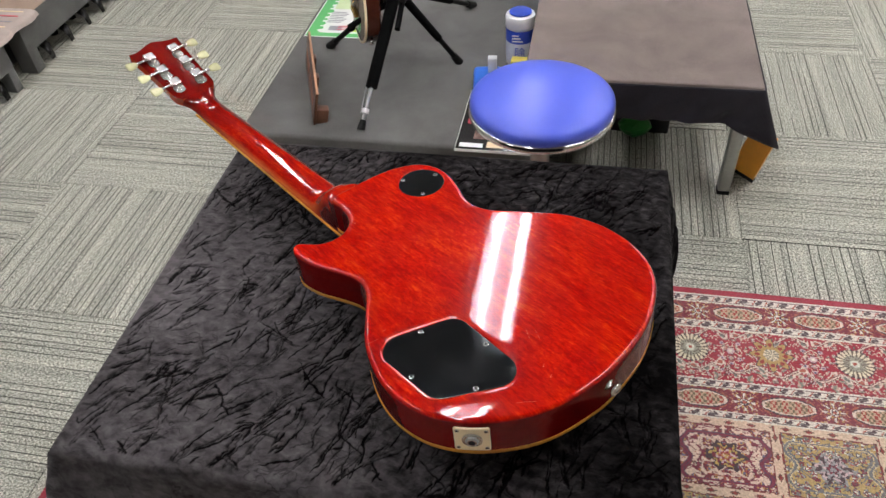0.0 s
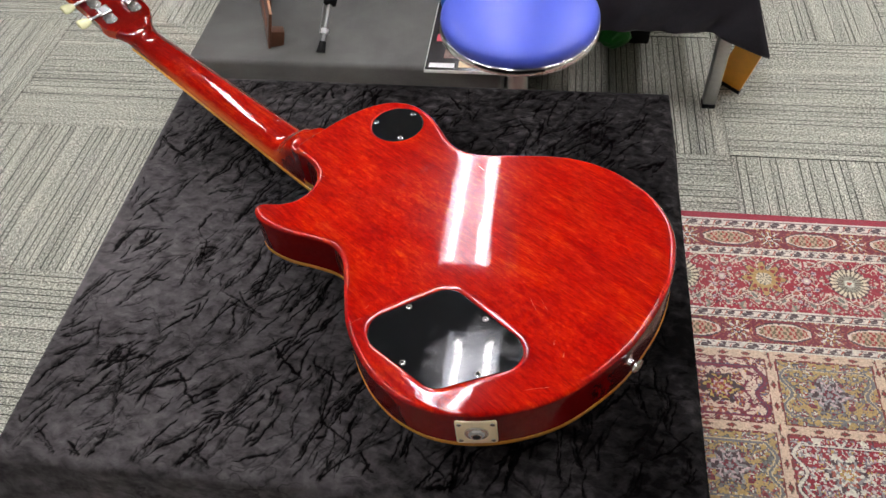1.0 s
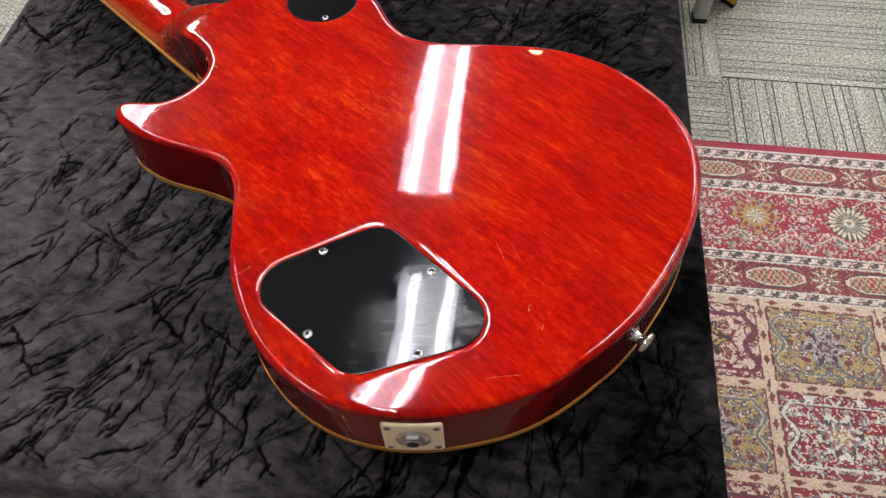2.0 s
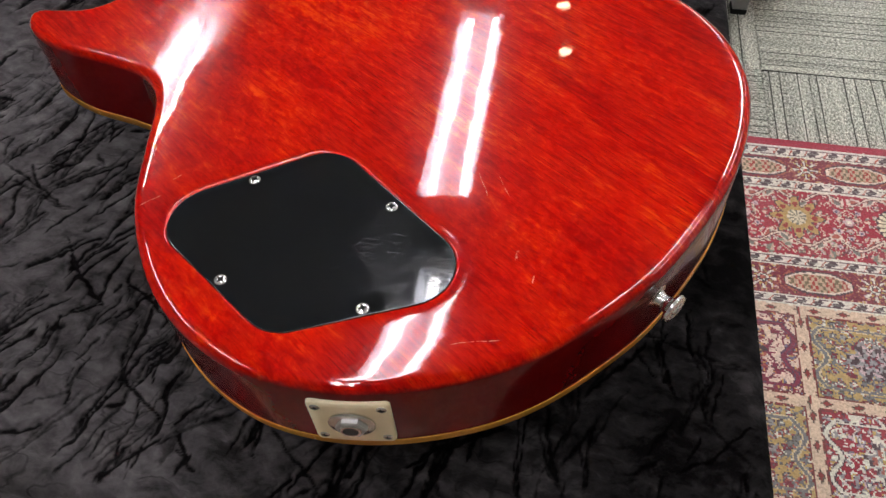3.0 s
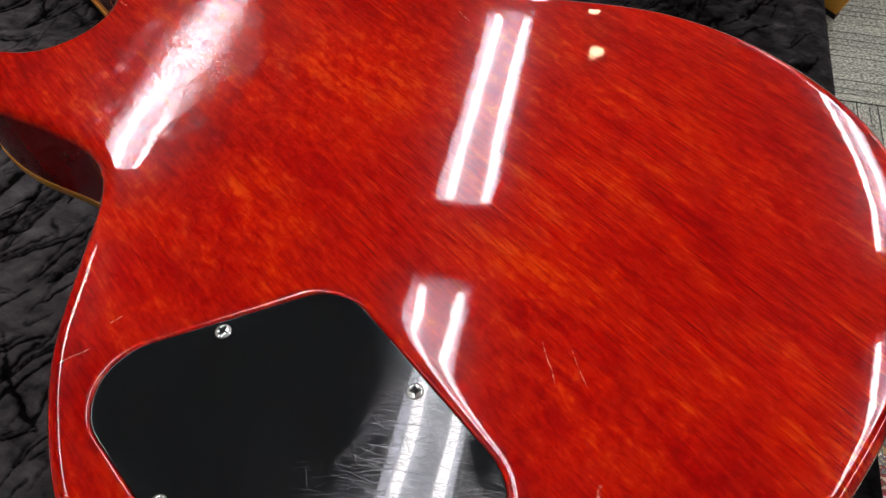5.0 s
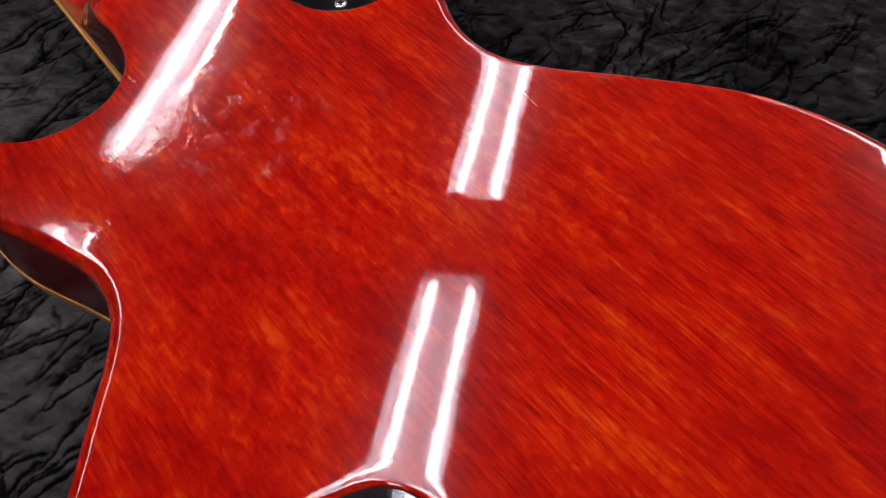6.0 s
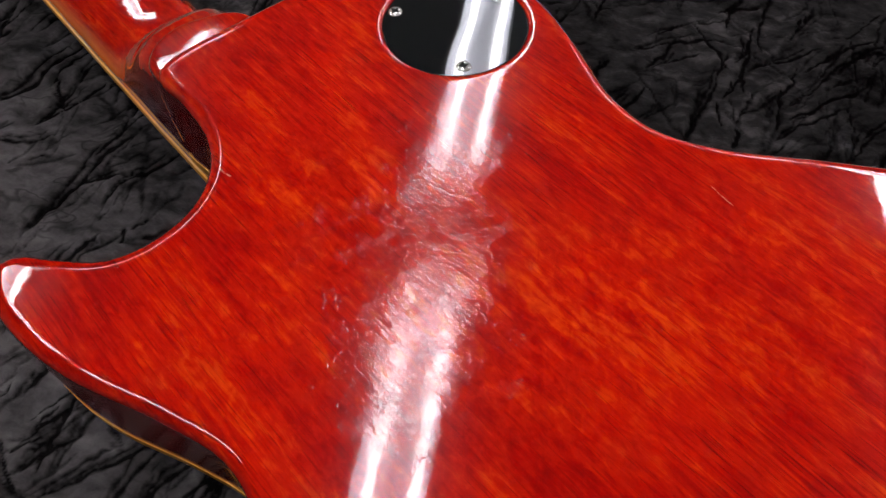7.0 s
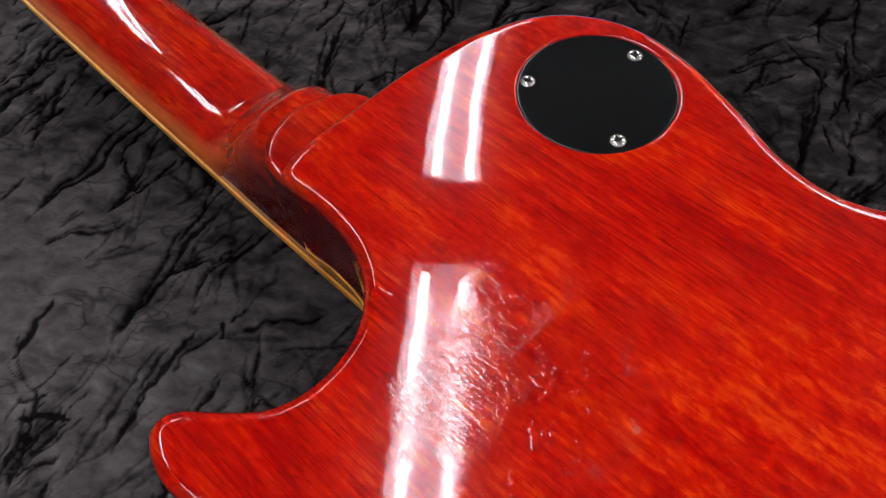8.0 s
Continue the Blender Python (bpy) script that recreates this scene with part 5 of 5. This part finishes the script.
def small_goods():
    t = thing("wet_tissue_pack", pose(-0.150, 2.35, PZ, 0, 0, 8), "blue plastic pack beside a stool on grey felt", "pack")
    part("pack", box(-0.035, 0.05, -0.06, 0.06, 0.0, 0.035, 0.012, 3), PACK_BLUE, t)
    s = thing("glue_box", pose(-0.133, 2.378, PZ + 0.035, 0, 0, 6), "small white box on a blue pack", "box")
    part("carton", box(-0.013, 0.013, -0.012, 0.012, 0.0, 0.045, 0.002), WHITE, s)
    y = thing("sticky_notes", pose(-0.055, 2.407, PZ, 0, 0, -3), "pad of yellow sticky notes", "sticky notes")
    part("pad", box(-0.026, 0.026, -0.016, 0.016, 0.0, 0.061, 0.001), YELLOW, y)


PACK_BLUE = plain("bright_blue_plastic", (0.03, 0.16, 0.62), 0.35, 0, 0.1, 40)
small_goods()


def guitar_stand():
    """A black tube stand with a foam-sleeved front leg; its guitar rests on it."""
    t = thing("guitar_stand", pose(0, 0, 0), "black folding guitar stand with foam sleeves on grey felt", "guitar stand")
    top = Vector((-0.405, 2.385, 0.475))
    feet = [Vector((-0.464, 2.088, PZ)), Vector((-0.690, 2.538, PZ)), Vector((-0.249, 2.476, PZ)), Vector((-0.266, 2.862, PZ))]
    for k, f in enumerate(feet):
        start = f + (top - f) * 0.06
        leg = part("leg", rod(start, top, 0.0050 if k == 0 else 0.008, None, 14), STEEL if k == 0 else BLACK, t, "steel tube leg" if k == 0 else "black tube leg")
        part("rubber_foot", rod(f + (top - f).normalized() * 0.001, f + (top - f) * (0.07 if k == 0 else 0.10), 0.0115 if k == 0 else 0.0135, 0.0085 if k == 0 else 0.0115, 16), BLACK, leg, "round black rubber foot")
        if k == 0:
            part("foam_sleeve", rod(f + (top - f) * 0.30, f + (top - f) * 0.97, 0.0165, 0.0175, 18), FOAM, leg, "thick black foam sleeve")
            part("clip", rod(f + (top - f) * 0.12, f + (top - f) * 0.15, 0.010, None, 14), WHITE, leg, "pale plastic clip")
            part("brace", rod(f + (top - f) * 0.12 + Vector((-0.012, 0, 0)), f + (top - f) * 0.34 + Vector((-0.016, 0, 0)), 0.0016, None, 8), STEEL, leg)
        else:
            part("leg_sleeve", rod(f + (top - f) * 0.35, f + (top - f) * 0.95, 0.0115, 0.013, 14), FOAM, leg, "foam sleeve")
    part("hub", box(top.x - 0.035, top.x + 0.03, top.y - 0.03, top.y + 0.03, top.z - 0.035, top.z + 0.03, 0.008, 3), BLACK, t, "black plastic hub")
    part("column", rod(top, top + Vector((0.0, 0.03, 0.28)), 0.012, None, 14), BLACK, t)
    for dx in (-0.07, 0.07):
        a = Vector((top.x + dx * 0.3, top.y - 0.03, top.z - 0.03))
        b = Vector((top.x - 0.05 + dx, top.y - 0.10, 0.405))
        part("cradle_arm", rod(a, b, 0.008, None, 12), FOAM, t, "foam-covered cradle arm")


guitar_stand()


def resting_guitar():
    """The lower end of a second guitar, which rests on the stand's arms."""
    m = pose(-0.528, 2.365, 0.332, 84, 0, -64)
    g = thing("stand_guitar", m, "small dark brown guitar with pale front and cream binding", "electric guitar")
    loop = smooth_loop([Vector(p) for p in ((0, 0, 0), (0.06, 0.012, 0), (0.105, 0.055, 0), (0.11, 0.12, 0), (0.085, 0.18, 0), (0.08, 0.23, 0), (0.1, 0.29, 0), (0.06, 0.34, 0), (0, 0.345, 0), (-0.06, 0.34, 0), (-0.1, 0.29, 0), (-0.08, 0.23, 0), (-0.085, 0.18, 0), (-0.11, 0.12, 0), (-0.105, 0.055, 0), (-0.06, 0.012, 0))], 96)
    if sum(a.x * b.y - b.x * a.y for a, b in zip(loop, loop[1:] + loop[:1])) < 0:
        loop.reverse()
    part("body", loft([at_height(inset(loop, 0.004), -0.045), at_height(loop, -0.041), at_height(loop, -0.006)]), WALNUT_GLOSS, g, "glossy dark brown sides and back")
    part("binding", loft([at_height(inset(loop, -0.0006), -0.006), at_height(inset(loop, -0.0006), 0.0), at_height(inset(loop, 0.004), 0.0004)], False), CREAM, g, "cream binding")
    part("front", loft([at_height(inset(loop, 0.004), 0.0), at_height(inset(loop, 0.012), 0.002), at_height(inset(loop, 0.03), 0.004)]), PALE_FRONT, g, "pale silvery front")
    part("tailpiece", box(-0.03, 0.03, 0.075, 0.088, 0.004, 0.016, 0.003), GOLD, g, "gold tailpiece")
    part("bridge", box(-0.032, 0.032, 0.108, 0.118, 0.004, 0.020, 0.003), CHROME, g, "chrome bridge")
    for k in range(6):
        part("string", rod((-0.022 + 0.0088 * k, 0.085, 0.015), (-0.022 + 0.0088 * k, 0.33, 0.017), 0.0006, None, 6), GOLD, g)
    part("strap_button", lathe([(0.006, 0.0), (0.004, 0.003), (0.004, 0.008), (0.008, 0.011), (0.006, 0.013)], 16), NICKEL, g, "nickel strap button", Matrix.Translation((0.083, 0.030, -0.022)) @ Vector((0.8, -0.6, 0)).to_track_quat("Z", "Y").to_matrix().to_4x4())


WALNUT_GLOSS = plain("glossy_dark_brown_wood", (0.055, 0.014, 0.008), 0.12, 0, 0.35, 30)
PALE_FRONT = plain("silvery_lacquer", (0.24, 0.20, 0.16), 0.12, 0, 0.1, 20)
resting_guitar()


def display_bench(y0, y1, leg0, leg1, inner, label):
    """A low felt-covered bench: top board, front panel and an end leg."""
    t = thing("display_bench", pose(0, 0, 0), label, "bench", "row of benches")
    part("top_board", box(-2.9, -1.880, y0, y1, 0.176, 0.200, 0.003), BOARD, t, "pale brown board")
    part("front_panel", box(-1.900, -1.876, y0, y1, 0.083, 0.198, 0.004), FELT, t, "grey felt front")
    part("end_leg", box(inner, -1.877, leg0, leg1, 0.0, 0.197, 0.004), FELT, t, "grey felt end leg")
    # dark filler added for the shade beneath the bench
    part("back_panel", box(-2.9, -2.02, y0 + 0.02, y1 - 0.02, 0.0, 0.176), FELT_DARK, t)


def side_benches():
    display_bench(2.603, 6.4, 2.588, 2.640, -1.946, "long low display bench covered in grey felt")
    display_bench(1.2, 2.492, 2.455, 2.492, -1.930, "shorter low display bench covered in grey felt")
    first = None
    for y in (2.722, 2.860, 2.995, 3.105, 3.215, 3.34, 2.425):
        m = pose(-1.915, y, 0)
        if first is None:
            first = thing("folded_stand", m, "folded black plastic instrument stand on the carpet beneath a bench", "instrument stand", "row of folded stands")
            spine = [(-0.10, 0.04, 0.068, 0.030), (-0.06, 0.02, 0.066, 0.028), (-0.02, 0.008, 0.060, 0.024), (0.012, -0.004, 0.044, 0.020), (0.026, -0.012, 0.020, 0.014), (0.030, -0.014, 0.001, 0.012)]
            rings = [[(x, y_ + r * math.cos(a), z + 0.7 * r * math.sin(a)) for a in (2 * math.pi * i / 12 for i in range(12))] for x, y_, z, r in spine]
            part("arm", loft(rings), BLACK_GLOSS, first)
            part("post", rod((-0.08, 0.03, 0.0), (-0.08, 0.03, 0.07), 0.016), BLACK_GLOSS, first)
        else:
            copy_thing(first, m)
    p = thing("printed_cloth", pose(0, 0, 0), "pale pinkish striped sheet lying over a bench edge", "cloth")
    rows = []
    for k in range(31):
        y = 2.30 + 0.40 * k / 30
        row = []
        for x, z in ((-2.6, 0.205), (-2.3, 0.205), (-2.05, 0.205), (-1.93, 0.206), (-1.88, 0.206), (-1.862, 0.199), (-1.856, 0.186)):
            w = 0.006 * math.sin(k * 0.55) + 0.004 * noise.noise(Vector((k * 0.4, x * 9, 1)))
            row.append((x + (w if x > -1.9 else 0), y, max(z + 0.3 * w, 0.2015) if x <= -1.88 else z))
        rows.append(row)
    ob = part("sheet", loft(rows, False, False), SHEET, p, "pinkish printed sheet")
    ob.modifiers.new("thickness", "SOLIDIFY").thickness = 0.0016
    for y, w, mat in ((2.34, 0.006, GREY_PRINT), (2.38, 0.008, PINK), (2.43, 0.006, CREAM), (2.47, 0.006, GREY_PRINT), (2.505, 0.008, PINK), (2.55, 0.006, CREAM), (2.59, 0.006, GREY_PRINT), (2.63, 0.008, PINK), (2.665, 0.006, CREAM)):
        part("stripe", box(-2.55, -1.893, y, y + w, 0.2085, 0.2095), mat, p, smooth=False)


BOARD = plain("pale_brown_board", (0.36, 0.26, 0.19), 0.6, 0, 0.15, 20)
BLACK_GLOSS = plain("black_gloss_plastic", (0.008, 0.008, 0.008), 0.2, 0, 0.2, 60)
SHEET = plain("pale_pink_paper", (0.46, 0.38, 0.33), 0.6, 0, 0.15, 30)
side_benches()

# ---------------------------------------------------------------- carpet tiles


def carpet():
    bm = box(-0.2495, 0.2495, -0.2495, 0.2495, -0.0075, 0.0, 0.0012, 1)
    me = bake(bm)
    me.materials.append(CARPET)
    for i in range(-9, 7):
        for j in range(-8, 10):
            ob = new("carpet_tile", me)
            ob.parent = FLOOR
            ob.matrix_basis = pose(0.585 + 0.5 * (i + 0.5), 1.989 + 0.5 * (j + 0.5), 0, 0, 0, (0 if (i + j) % 2 == 0 else 90))


carpet()
